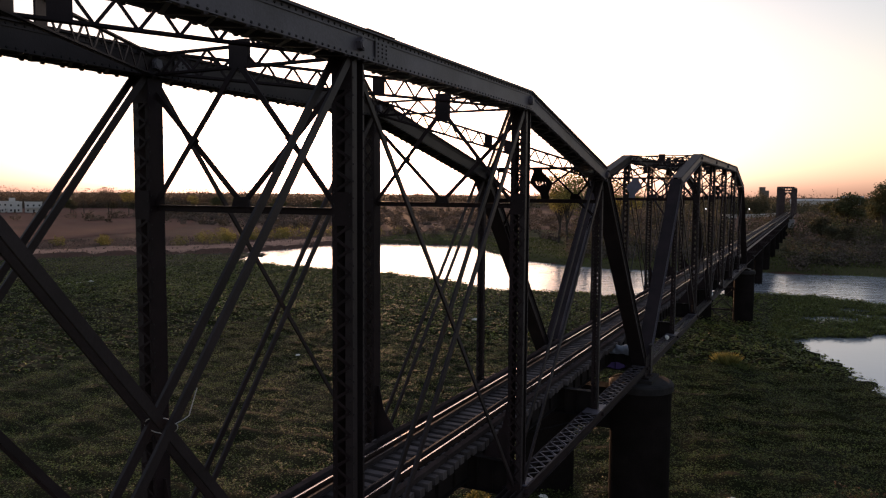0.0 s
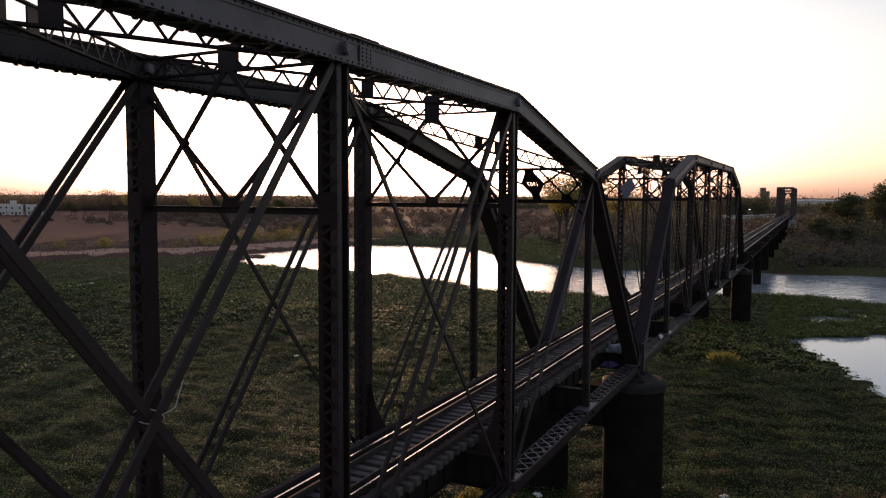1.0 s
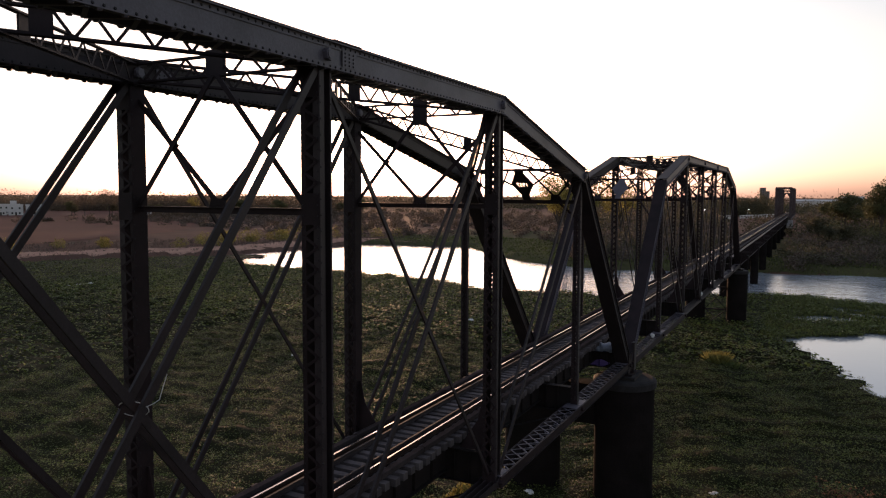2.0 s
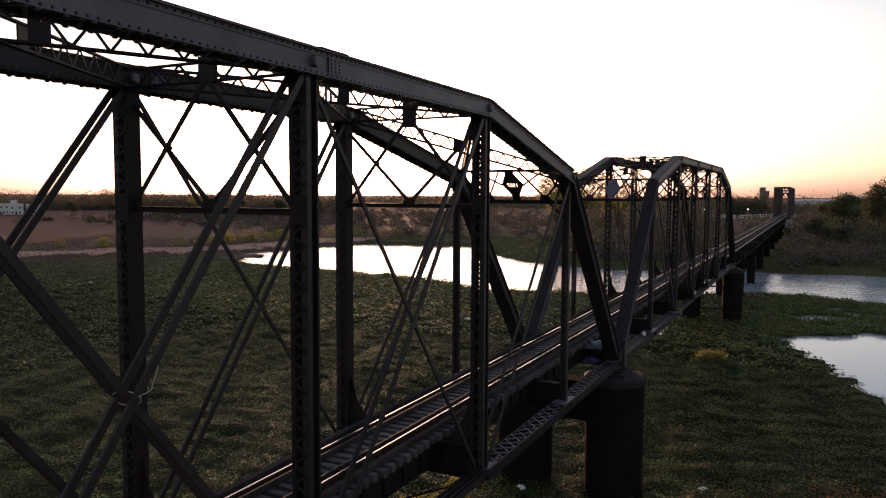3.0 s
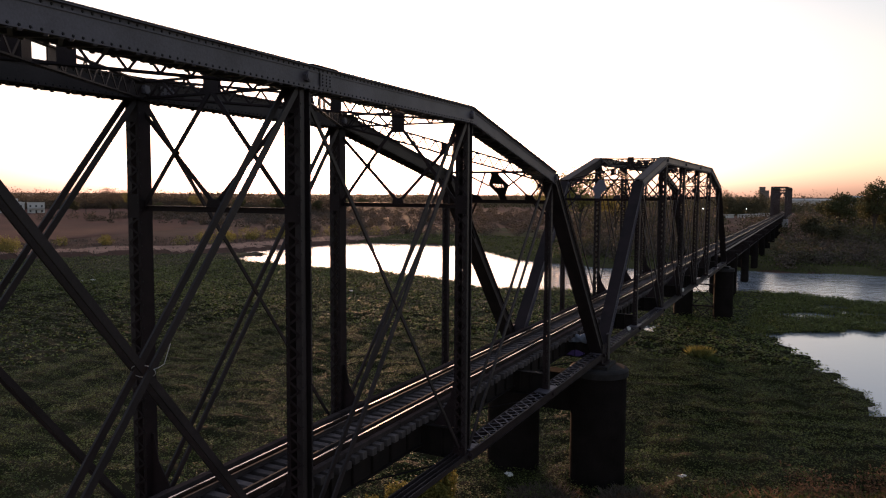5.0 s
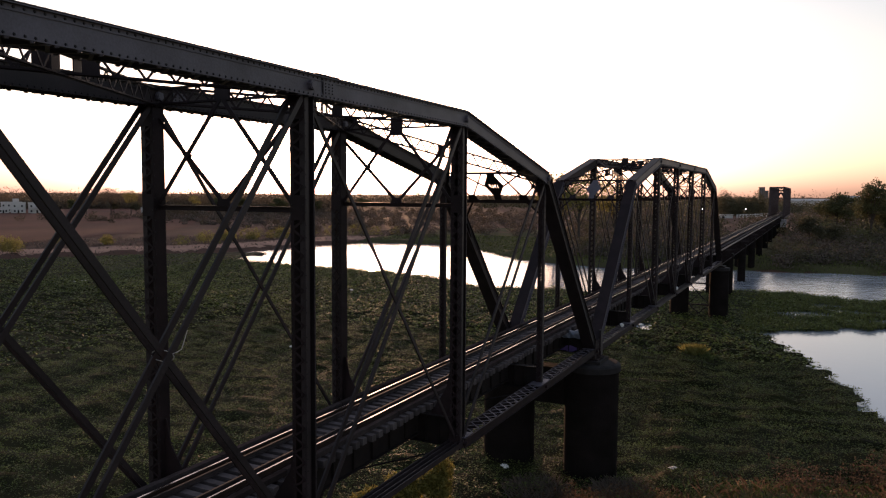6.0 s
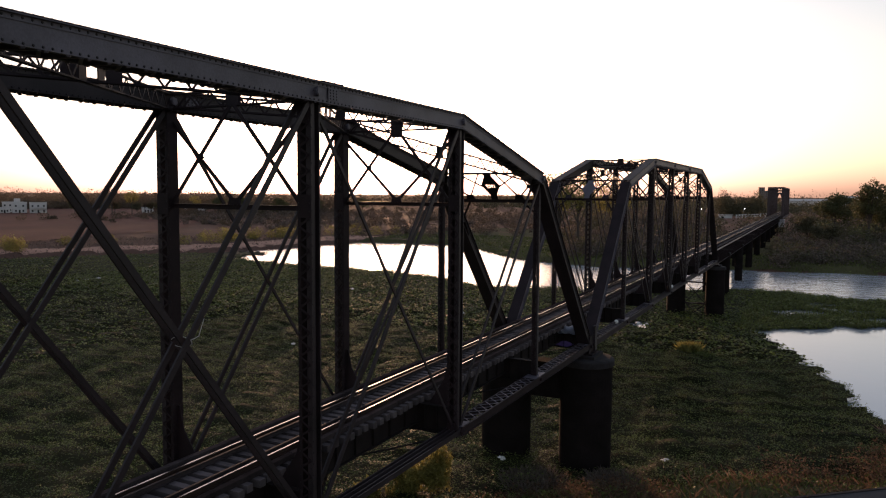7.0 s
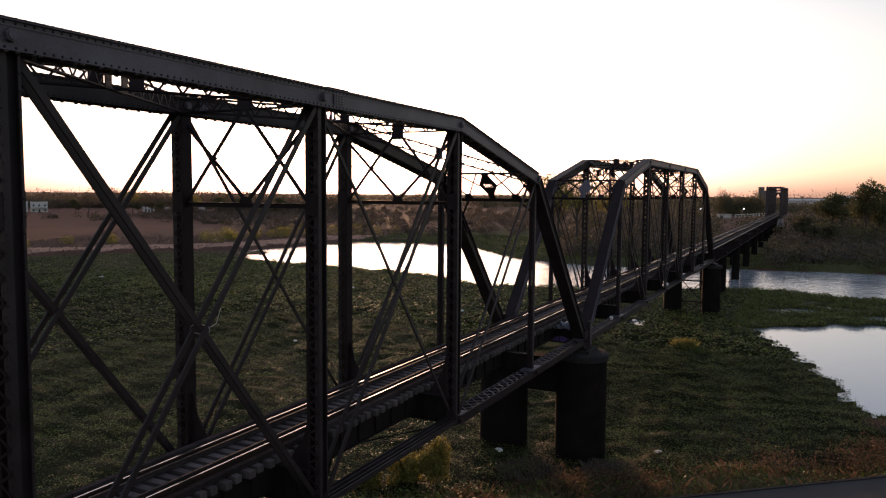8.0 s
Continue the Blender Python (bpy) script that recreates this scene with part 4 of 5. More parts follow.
# grass on the near bank
px, py, r = scatter((-26, 38, -36, 26), 70000, 54)
o = offshore(px, py)
k = (o > -0.5) & (py < 0.9 * px + 5.9) & off_road(px, py) & (r.uniform(-1.2, 1.2, len(px)) < waves(px, py, 4, 55) + 0.6)
px, py = px[k], py[k]
tagged(new("bank_grass", blades("bank_grass", px, py, land(px, py), 0.15, 0.55, 56, LEAF, 0.5, 0.05)), "uneven dry grass on the near bank", "grass", "", "stuff")
px, py, r = scatter((-24, 34, -30, 24), 30000, 57)
o = offshore(px, py)
k = (o > -2) & (o < 5 + 3 * waves(px, py, 5, 58)) & off_road(px, py)
px, py = px[k], py[k]
tagged(new("bank_weeds", leaf_mesh("bank_weeds", np.stack([px, py, land(px, py) + r.uniform(0.05, 0.5, len(px))], 1), r.uniform(0.12, 0.28, len(px)), 0.5, r, LEAF, 0.7)), "broad-leaved weeds at the edge of the near bank", "weeds", "", "stuff")


px, py, r = scatter((-20, 34, -26, 24), 60000, 59)
o = offshore(px, py)
k = (o > -1) & (o < 9) & off_road(px, py) & (r.uniform(-0.8, 1.0, len(px)) < waves(px, py, 6, 60))
px, py = px[k], py[k]
tagged(new("dry_bank_grass", blades("dry_bank_grass", px, py, land(px, py), 0.2, 0.8, 61, RED_LEAF, 0.45, 0.025)), "dry reddish grass on the near bank", "grass", "", "stuff")


# dry tufts along the far bank and the sandy track
px, py, r = scatter((-260, -100, -20, 215), 90000, 111)
o = offshore(px, py)
k = (o > -0.5) & (o < 46) & (r.uniform(-1.0, 1.4, len(px)) < waves(px, py, 9, 112) + np.where((o > 5) & (o < 17), -0.7, 0.3))
px, py = px[k], py[k]
tagged(new("bank_tufts", blades("bank_tufts", px, py, land(px, py), 0.25, 0.9, 113, DRY_HAZE_LEAF, 0.5, 0.12)), "dry tufts of grass along the sandy track", "grass", "", "stuff")
px, py, r = scatter((-118, 40, 122, 200), 60000, 114)
o = offshore(px, py)
k = (o > -0.3) & (o < 30)
px, py = px[k], py[k]
tagged(new("bank_tufts", blades("bank_tufts", px, py, land(px, py), 0.2, 0.7, 115, LEAF, 0.5, 0.12)), "green grass tufts on the inner bank", "grass", "", "stuff")


def grass_clump(x, y, radius, high, n, seed, mat, label, lean=0.4):
    r = np.random.RandomState(seed)
    a, q = r.uniform(0, 6.28, n), radius * np.sqrt(r.uniform(0, 1, n))
    gx, gy = x + q * np.cos(a), y + q * np.sin(a)
    z0 = float(max(land(np.array([x]), np.array([y]))[0], WATER_Z)) - 0.05
    me = blades("grass_clump", gx - x, gy - y, np.zeros(n), 0.35 * high, high, seed, mat, lean, 0.013)
    ob = new("grass_clump", me)
    ob.location = (x, y, z0)
    return tagged(ob, label, "grass clump", "grass clumps on the near bank")


grass_clump(3.5, 35.2, 0.6, 1.7, 1500, 64, YELLOW_LEAF, "yellow reed clump standing in the water hyacinth", 0.28)
grass_clump(4.8, 34.6, 0.5, 1.0, 700, 68, REED, "lower green reeds beside the tall clump", 0.3)
grass_clump(1.0, -3.9, 1.5, 1.1, 2600, 65, DRY_HAZE_LEAF, "dry reddish weeds at the foot of the pier")
grass_clump(5.2, -2.6, 1.4, 0.9, 2200, 66, DRY_HAZE_LEAF, "dry reddish weeds at the foot of the pier")
grass_clump(20.2, 14.5, 1.2, 1.3, 800, 67, DRY_HAZE_LEAF, "thin dark reeds at the edge of the pool")


def crown_points(cx, cy, cz, rx, rz, n, r):
    """Leaf places on a lumpy crown."""
    d = r.normal(size=(n, 3))
    d /= np.linalg.norm(d, axis=1)[:, None]
    lump = 1 + 0.28 * np.sin(3.1 * d[:, 0] + 5 * d[:, 2] + r.uniform(0, 6)) + 0.2 * np.sin(7 * d[:, 1] + 4 * d[:, 0] + r.uniform(0, 6))
    q = (0.55 + 0.45 * r.uniform(0, 1, n) ** 0.5) * lump
    return np.stack([cx + rx * d[:, 0] * q, cy + rx * d[:, 1] * q, cz + rz * d[:, 2] * q], 1)


def bush(x, y, wide, high, n, size, seed, mat, label):
    """A soft shrub: a few stems and several drooping heads of small leaves."""
    r = np.random.RandomState(seed)
    root = thing("bush", pose(x, y, float(max(land(np.array([float(x)]), np.array([float(y)]))[0], WATER_Z)) - 0.05), label, "bush", "bushes on the near bank")
    s = Shape()
    pts = []
    for k in range(9):
        a = 2 * math.pi * k / 9 + r.uniform(-0.3, 0.3)
        q = wide * r.uniform(0.1, 0.36)
        tip = Vector((q * math.cos(a), q * math.sin(a), high * r.uniform(0.35, 0.85)))
        s.rod((0.1 * math.cos(a), 0.1 * math.sin(a), 0), tip, 0.03, 0.012, 5)
        c = crown_points(tip.x, tip.y, tip.z, wide * 0.17, high * 0.2, n // 9, r)
        c[:, 2] -= 0.35 * np.hypot(c[:, 0], c[:, 1]) * r.uniform(0, 1, len(c))
        c[:, 2] = np.maximum(c[:, 2], 0.02)
        pts.append(c)
    part("stems", s, BARK, root)
    c = np.concatenate(pts)
    part("foliage", leaf_mesh("foliage", c, r.uniform(0.6, 1.3, len(c)) * size, 0.05, r, mat, 0.35), mat, root)
    return root


bush(-2.9, -8.1, 2.4, 2.9, 5200, 0.2, 161, YELLOW_LEAF, "soft drooping yellow-green bush beside the bridge")
bush(-4.4, -8.7, 2.2, 2.1, 3800, 0.2, 162, YELLOW_LEAF, "lower yellow-green bush on the bank")
bush(-5.9, -10.1, 2.0, 1.5, 2800, 0.2, 163, YELLOW_LEAF, "low yellow-green bush on the bank")


def tree(high, wide, leaves, size, seed, mat, label, thin=1.0):
    """A tapered trunk with limbs, and a crown of loose leaves round the limbs' ends."""
    r = np.random.RandomState(seed)
    root = thing("tree", pose(0, 0, -500), label, "tree", "trees on the banks")
    s = Shape()
    top = Vector((0.3 * r.normal(), 0.3 * r.normal(), high * 0.45))
    s.rod((0, 0, -0.5), top * 0.5, 0.035 * high * 0.6, 0.03 * high * 0.5, 8)
    s.rod(top * 0.5, top, 0.03 * high * 0.5, 0.02 * high * 0.45, 8)
    pts = []
    for k in range(11):
        a = 2 * math.pi * k / 11 + r.uniform(-0.4, 0.4)
        q = wide / 2 * r.uniform(0.25, 0.8)
        tip = Vector((q * math.cos(a), q * math.sin(a), high * r.uniform(0.45, 0.88)))
        base = top * r.uniform(0.5, 1.0)
        mid = base.lerp(tip, 0.5) + Vector((0, 0, 0.06 * high))
        s.rod(base, mid, 0.012 * high * 0.7, 0.009 * high * 0.6, 6)
        s.rod(mid, tip, 0.009 * high * 0.6, 0.003 * high, 6)
        rr = wide * r.uniform(0.18, 0.29)
        pts.append(crown_points(tip.x, tip.y, tip.z, rr, rr * 0.75, leaves // 12, r))
    pts.append(crown_points(0, 0, high * 0.85, wide * 0.24, high * 0.14, leaves // 12, r))
    part("trunk", s, BARK, root)
    c = np.concatenate(pts)
    part("crown", leaf_mesh("crown", c, r.uniform(0.6, 1.2, len(c)) * size, 0.25, r, mat), mat, root)
    return root


def stand(x, y):
    return float(land(np.array([float(x)]), np.array([float(y)]))[0]) - 0.1


broad = tree(15, 12, 5600, 0.7, 71, GREEN_LEAF, "broad green tree among the bank scrub")
tall = tree(19, 10, 5400, 0.66, 72, GREEN_LEAF, "tall dark green tree on the far bank")
airy = tree(18, 11, 3400, 0.46, 73, YELLOW_LEAF, "open-crowned tree, the yellow of backlit leaves in its colour")
small = tree(9, 7, 2400, 0.52, 74, TREE_LEAF, "small rounded tree in the scrub")
open_crown = tree(17, 14, 2600, 0.5, 75, GLARE_LEAF, "open-crowned tree at the edge of the field, evening glare in its brown")
first_use = set()


def plant(kind, x, y, scale=1.0, turn=0.0):
    m = pose(x, y, stand(x, y), 0, 0, turn)
    if kind not in first_use:
        first_use.add(kind)
        kind.matrix_world = m
        return kind
    ob = copy_thing(kind, m)
    ob.scale = (scale, scale, scale)
    return ob


# the stand behind the second span, and the large trees of the right bank
plant(airy, -64, 196, 1.0, 20)
plant(airy, -52, 166, 1.2, 110)
plant(airy, -45, 160, 1.3, 200)
plant(airy, -58, 176, 1.25, 300)
plant(airy, -38, 172, 1.1, 50)
plant(tall, 28, 208, 0.8, 0)
plant(tall, 33, 214, 0.78, 80)
plant(tall, 40, 224, 0.75, 180)
plant(broad, 20, 240, 0.8, 30)
plant(broad, 54, 230, 1.0, 160)
plant(small, 12, 190, 1.0, 10)
plant(broad, 30, 262, 0.92, 75)
plant(broad, 38, 268, 1.0, 200)
plant(broad, 46, 262, 0.95, 290)
rng = random.Random(9)
for k in range(26):
    x, y = rng.uniform(-40, 130), rng.uniform(165, 420)
    if abs(x) > 7 and not -45 < x < -5 and not (18 < x < 60 and 215 < y < 260):
        plant(small if -30 < x < 0 else rng.choice((broad, small, small)), x, y, rng.uniform(0.6, 0.85), rng.uniform(0, 360))
for k in range(12):
    plant(rng.choice((small, broad)), rng.uniform(-330, -225), rng.uniform(285, 420), rng.uniform(0.5, 0.8), rng.uniform(0, 360))
for x, y, k in ((-372, 275, 0.9), (-352, 285, 0.85), (-384, 258, 0.7), (-340, 296, 0.8), (-326, 306, 0.75)):
    plant(small, x, y, k, 7 * x)
plant(open_crown, -366, 268, 1.0, 40)
plant(open_crown, -380, 262, 0.8, 130)
plant(open_crown, -352, 280, 0.75, 220)
plant(open_crown, -322, 300, 0.6, 300)
plant(open_crown, -300, 330, 0.65, 20)
plant(airy, -356, 274, 0.85, 70)
plant(broad, -346, 286, 0.5, 10)
plant(small, -338, 262, 0.9, 60)
plant(broad, -392, 262, 0.6, 200)
plant(airy, -330, 300, 0.7, 10)
plant(broad, -400, 268, 0.6, 250)


def thicket(name, crowns, leaves, size, seed, mat, label):
    """Many low crowns that run together."""
    r = np.random.RandomState(seed)
    pts = [crown_points(x, y, z + 0.45 * h, w, 0.6 * h, leaves, r) for x, y, z, w, h in crowns]
    c = np.concatenate(pts)
    tagged(new(name, leaf_mesh(name, c, r.uniform(0.6, 1.3, len(c)) * size, 0.3, r, mat)), label, "shrubs", "", "stuff")


def patch(n, test, box, h0, h1, seed):
    r = np.random.RandomState(seed)
    x0, x1, y0, y1 = box
    px, py = r.uniform(x0, x1, n * 6), r.uniform(y0, y1, n * 6)
    k = test(px, py)
    px, py = px[k][:n], py[k][:n]
    h = r.uniform(h0, h1, len(px))
    z = land(px, py)
    return [(a, b, c, 0.6 * d + 0.5, d) for a, b, c, d in zip(px, py, z, h)]


r = np.random.RandomState(140)
thicket("grove", [(x, y, stand(x, y), h * 0.3, h) for x, y, h in zip(r.uniform(-46, -19, 26), r.uniform(500, 535, 26), r.uniform(9, 16, 26))], 900, 0.75, 141, TREE_LEAF, "soft rounded grove behind the white balustrade")
thicket("dry_brush", patch(70, lambda a, b: off_road(a, b - 0.6) & (offshore(a, b) > -0.6), (12, 26, 0, 17), 0.5, 1.3, 142), 260, 0.13, 143, RED_LEAF, "dry reddish brush between the pool and the road")
thicket("dry_brush", patch(26, lambda a, b: off_road(a, b - 0.6), (-1, 8, -7.5, -2.4), 0.4, 1.0, 144), 240, 0.12, 145, RED_LEAF, "dry reddish brush at the foot of the first pier")
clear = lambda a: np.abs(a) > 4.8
# Woodland gap shaped to keep the white balustrade in the camera's view.
view_gap = lambda a, b: inside(a, b, [(-8, 290), (-22, 290), (-50, 480), (-8, 545)])
right_bank = lambda a, b: (offshore(a, b) > 1.8) & clear(a) & ~view_gap(a, b) & (a > -46 - 0.25 * (b - 140))
thicket("bank_scrub", patch(420, lambda a, b: right_bank(a, b) & (b < 215), (-60, 110, 128, 215), 1.6, 4.4, 81), 190, 0.55, 82, DRY_HAZE_LEAF, "dense brownish scrub on the far bank beside the bridge")
thicket("bank_scrub", patch(300, lambda a, b: right_bank(a, b) & (b < 230), (-60, 110, 132, 230), 2.2, 5.0, 83), 190, 0.55, 84, TREE_LEAF, "dense dark green scrub on the far bank beside the bridge")
thicket("bank_scrub", patch(70, lambda a, b: right_bank(a, b), (14, 66, 190, 275), 4.5, 7.5, 151), 260, 0.6, 152, GREEN_LEAF, "tall olive scrub round the feet of the trees")
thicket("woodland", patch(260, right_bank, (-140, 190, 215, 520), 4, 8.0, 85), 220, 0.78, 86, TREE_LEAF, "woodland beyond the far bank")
thicket("woodland", patch(200, right_bank, (-140, 190, 215, 520), 3, 7, 87), 220, 0.78, 88, DRY_HAZE_LEAF, "brown woodland beyond the far bank, haze in its leaf tone")
left_side = lambda a, b: (offshore(a, b) > 22) & (a < -45)
thicket("roadside_shrubs", patch(46, lambda a, b: near_left(a, b) & (offshore(a, b) > 17) & (offshore(a, b) < 27) & (waves(a, b, 30, 88) > 0.0), (-230, -118, 20, 200), 1.6, 4.4, 89), 620, 0.3, 90, YELLOW_LEAF, "yellow-green shrubs along the sandy track")
shrubs = []
r = np.random.RandomState(153)
for x, y, n, spread_by in ((-161.6, 73.4, 5, 3.0), (-147.7, 134.7, 5, 5.0), (-146.2, 142.8, 5, 5.0), (-144.3, 151.6, 6, 6.0), (-144.4, 123.5, 4, 5.0), (-163.1, 99.8, 3, 3.0)):
    for k in range(n):
        a, b, h = x + spread_by * r.uniform(-1, 1), y + spread_by * r.uniform(-1, 1), r.uniform(2.0, 4.2)
        shrubs.append((a, b, stand(a, b), 0.6 * h, h))
thicket("roadside_shrubs", shrubs, 520, 0.32, 154, YELLOW_LEAF, "clumps of yellow-green shrubs beside the sandy track")
thicket("plain_brush", patch(620, lambda a, b: left_side(a, b) & (b > 150 - 0.55 * (a + 150)) & (b > 178), (-330, -60, 150, 420), 1.2, 3.4, 91), 150, 0.6, 92, DRY_HAZE_LEAF, "dry brush over the plain, orange haze put into its leaf tone")
thicket("plain_brush", patch(320, lambda a, b: left_side(a, b) & (b > 178), (-330, -60, 180, 520), 1.5, 4.0, 93), 150, 0.65, 94, GLARE_LEAF, "olive brush over the plain beyond the river, browned to carry the glare")


def belt(n, r0, r1, a0, a1, h0, h1, seed):
    """Crowns in a belt round the bridge, by distance and bearing (degrees from +y towards -x)."""
    r = np.random.RandomState(seed)
    d, a = r.uniform(r0, r1, n), np.radians(r.uniform(a0, a1, n))
    px, py = -d * np.sin(a), d * np.cos(a)
    h = r.uniform(h0, h1, n) * (0.75 + 0.25 * waves(px, py, 160, seed))
    return [(x, y, -8.0, 0.7 * k, k) for x, y, k in zip(px, py, h)]


thicket("field_edge_trees", belt(300, 610, 700, 40, 55.5, 6, 12, 103) + belt(240, 600, 690, 55.5, 78, 6, 12, 104), 100, 1.25, 105, GLARE_LEAF, "dark trees and bushes at the far edge of the field")
thicket("field_edge_trees", belt(150, 455, 540, 36, 46, 8, 13, 108) + belt(150, 620, 690, 46, 70, 12, 18, 112) + belt(60, 600, 660, 44, 54, 14, 19, 109), 130, 1.1, 110, GLARE_LEAF, "taller trees behind the brown field")
thicket("field_bush", belt(34, 415, 455, 47.4, 51, 4, 9, 106), 420, 0.6, 107, GLARE_LEAF, "large dark bush at the edge of the brown field")
thicket("far_woods", belt(900, 700, 1000, 18, 76, 12, 19, 95), 70, 1.4, 96, GLARE_LEAF, "distant dark trees along the horizon")
thicket("far_woods", belt(380, 640, 980, 3.2, 24, 10, 17, 97) + belt(260, 560, 980, -20, -3.6, 8, 14, 101) + belt(220, 560, 960, -4, 4, 6.5, 9.5, 102) + belt(110, 560, 900, 1.6, 5.5, 10, 15, 121), 75, 1.5, 98, TREE_LEAF, "distant dark trees along the horizon")
thicket("far_woods", belt(900, 1100, 1700, -22, 74, 13, 22, 99), 45, 2.5, 100, GLARE_LEAF, "distant trees along the horizon with haze put into their leaf colour")


# ---- houses and other things far off ----
def window_part(s_parent, x, y, z, w, h, mat=DARK_GLASS):
    f = Shape()
    f.block(x - w / 2 - 0.08, x + w / 2 + 0.08, y - 0.06, y + 0.05, z - h / 2 - 0.08, z - h / 2)
    f.block(x - w / 2 - 0.08, x + w / 2 + 0.08, y - 0.06, y + 0.05, z + h / 2, z + h / 2 + 0.08)
    f.block(x - w / 2 - 0.08, x - w / 2, y - 0.06, y + 0.05, z - h / 2, z + h / 2)
    f.block(x + w / 2, x + w / 2 + 0.08, y - 0.06, y + 0.05, z - h / 2, z + h / 2)
    win = part("window", f, GREY_WALL, s_parent)
    g = Shape()
    g.block(x - w / 2, x + w / 2, y - 0.01, y + 0.03, z - h / 2, z + h / 2)
    part("pane", g, mat, win)


def house(x, y, turn, wide, deep, storeys, label, balcony=True, step=False):
    root = thing("house", pose(x, y, stand(x, y), 0, 0, turn), label, "house", "white houses by the field")
    h = 3.1 * storeys
    s = Shape()
    s.block(-wide / 2, wide / 2, 0, deep, 0, h)
    part("wall", s, WHITE_WALL, root)
    s = Shape()
    s.block(-wide / 2 - 0.15, wide / 2 + 0.15, -0.15, deep + 0.15, h, h + 0.25)
    for e in (-1, 1):
        s.block(e * (wide / 2 + 0.05) - 0.1, e * (wide / 2 + 0.05) + 0.1, -0.15, deep + 0.15, h + 0.25, h + 0.8)
    s.block(-wide / 2, wide / 2, -0.15, 0.05, h + 0.25, h + 0.8)
    part("roof", s, WHITE_WALL, root)
    for k in range(storeys):
        n = max(2, int(wide // 3))
        for j in range(n):
            window_part(root, -wide / 2 + wide * (j + 0.5) / n, -0.02, 3.1 * k + 1.5, 0.9, 1.1)
    s = Shape()
    s.block(-0.5, 0.5, -0.05, 0.02, 0, 2.1)
    part("door", s, DARK_GLASS, root)
    if balcony:
        s = Shape()
        s.block(-wide / 2 + 0.3, wide / 2 - 0.3, -1.6, 0, 3.0, 3.2)
        s.block(-wide / 2 + 0.3, wide / 2 - 0.3, -1.6, -1.5, 3.2, 4.1)
        for e in (-1, 1):
            s.block(e * (wide / 2 - 0.5) - 0.12, e * (wide / 2 - 0.5) + 0.12, -1.6, -1.36, 0, 3.0)
        part("balcony", s, WHITE_WALL, root)
    if step:
        s = Shape()
        s.block(-wide / 2 + 1, 0.5, 2, deep - 1, h + 0.25, h + 3.0)
        part("roof_room", s, WHITE_WALL, root)
    return root


house(-446, 243, 57, 8, 7, 2, "white two-storey house with a flat parapet roof", False, True)
house(-439.5, 248.5, 57, 6, 7, 1, "low white annex between two houses", False)
house(-433, 254, 57, 8, 8, 2, "white two-storey house with a roof room", False, True)
house(-425, 261, 57, 9.5, 8, 2, "white house with a long balcony", True)
house(-452, 262, 57, 12, 8, 2, "pale house in the second row", False)
house(-375, 303, 55, 7, 5, 1, "low grey-white shed at the edge of the field", False)
for x, y, w in ((-352, 327, 4), (-372, 316, 3.2), (-362, 322, 2.6)):
    root = thing("shed", pose(x, y, stand(x, y), 0, 0, 47), "small shed with a pale sheet-metal roof in the brush", "shed", "sheds in the brush")
    s = Shape()
    s.block(-w / 2, w / 2, 0, 4, 0, 2.4)
    part("wall", s, GREY_WALL, root)
    s = Shape()
    s.slab([(-w / 2 - 0.4, -0.6, 2.5), (w / 2 + 0.4, -0.6, 2.5), (w / 2 + 0.4, 4.6, 3.4), (-w / 2 - 0.4, 4.6, 3.4)], (0, -0.17, 1), 0.08)
    part("roof", s, PALE_PLATE, root)

# tower block, mast and warehouses towards the town
root = thing("tower_block", pose(-61, 1228, -10, 0, 0, 10), "brown concrete tower block above the distant trees", "building")
s = Shape()
s.block(-7, 1.5, 0, 12, 0, 30)
s.block(1.5, 7, 1, 11, 0, 24.5)
part("wall", s, BROWN_WALL, root)
for k in range(9):
    for x in (-5, -2.2):
        window_part(root, x, -0.02, 3 + 3.2 * k, 1.6, 1.6)
    if k < 7:
        window_part(root, 4.2, 0.98, 3 + 3.2 * k, 1.6, 1.6)
for x, y, h in ((-34, 1250, 30), (38, 1120, 26)):
    root = thing("radio_mast", pose(x, y, -8), "thin steel mast above the trees", "mast", "masts")
    s = Shape()
    s.rod((0, 0, 0), (0, 0, h), 0.5, 0.2, 6)
    part("pole", s, STEEL, root)
    s = Shape()
    for k in (0.86, 0.93):
        s.box((-1.6, 0, h * k), (1.6, 0, h * k), 0.25, 0.25)
    part("crossbar", s, STEEL, root)


def warehouse(x, y, wide, deep, high, label):
    root = thing("warehouse", pose(x, y, -8, 0, 0, -6), label, "warehouse", "warehouses")
    s = Shape()
    s.block(-wide / 2, wide / 2, 0, deep, 0, high)
    part("wall", s, WHITE_WALL, root)
    s = Shape()
    s.slab([(-wide / 2 - 1, -1, high), (wide / 2 + 1, -1, high), (wide / 2 + 1, deep / 2, high + 2.2), (-wide / 2 - 1, deep / 2, high + 2.2)], (0, -0.1, 1), 0.3)
    s.slab([(-wide / 2 - 1, deep + 1, high), (wide / 2 + 1, deep + 1, high), (wide / 2 + 1, deep / 2, high + 2.2), (-wide / 2 - 1, deep / 2, high + 2.2)], (0, 0.1, 1), 0.3)
    part("roof", s, PALE_PLATE, root)
    for k in range(4):
        d = Shape()
        d.block(-wide / 2 + wide * (k + 0.4) / 4, -wide / 2 + wide * (k + 0.4) / 4 + 4, -0.1, 0.05, 0, 5)
        part("gate", d, GREY_WALL, root)
    return root


warehouse(9, 1010, 54, 30, 8.5, "long white warehouse with a pale metal roof")
warehouse(54, 1080, 24, 28, 12.5, "higher white warehouse behind the trees")
warehouse(98, 1150, 40, 26, 12, "grey-white warehouse near the horizon")

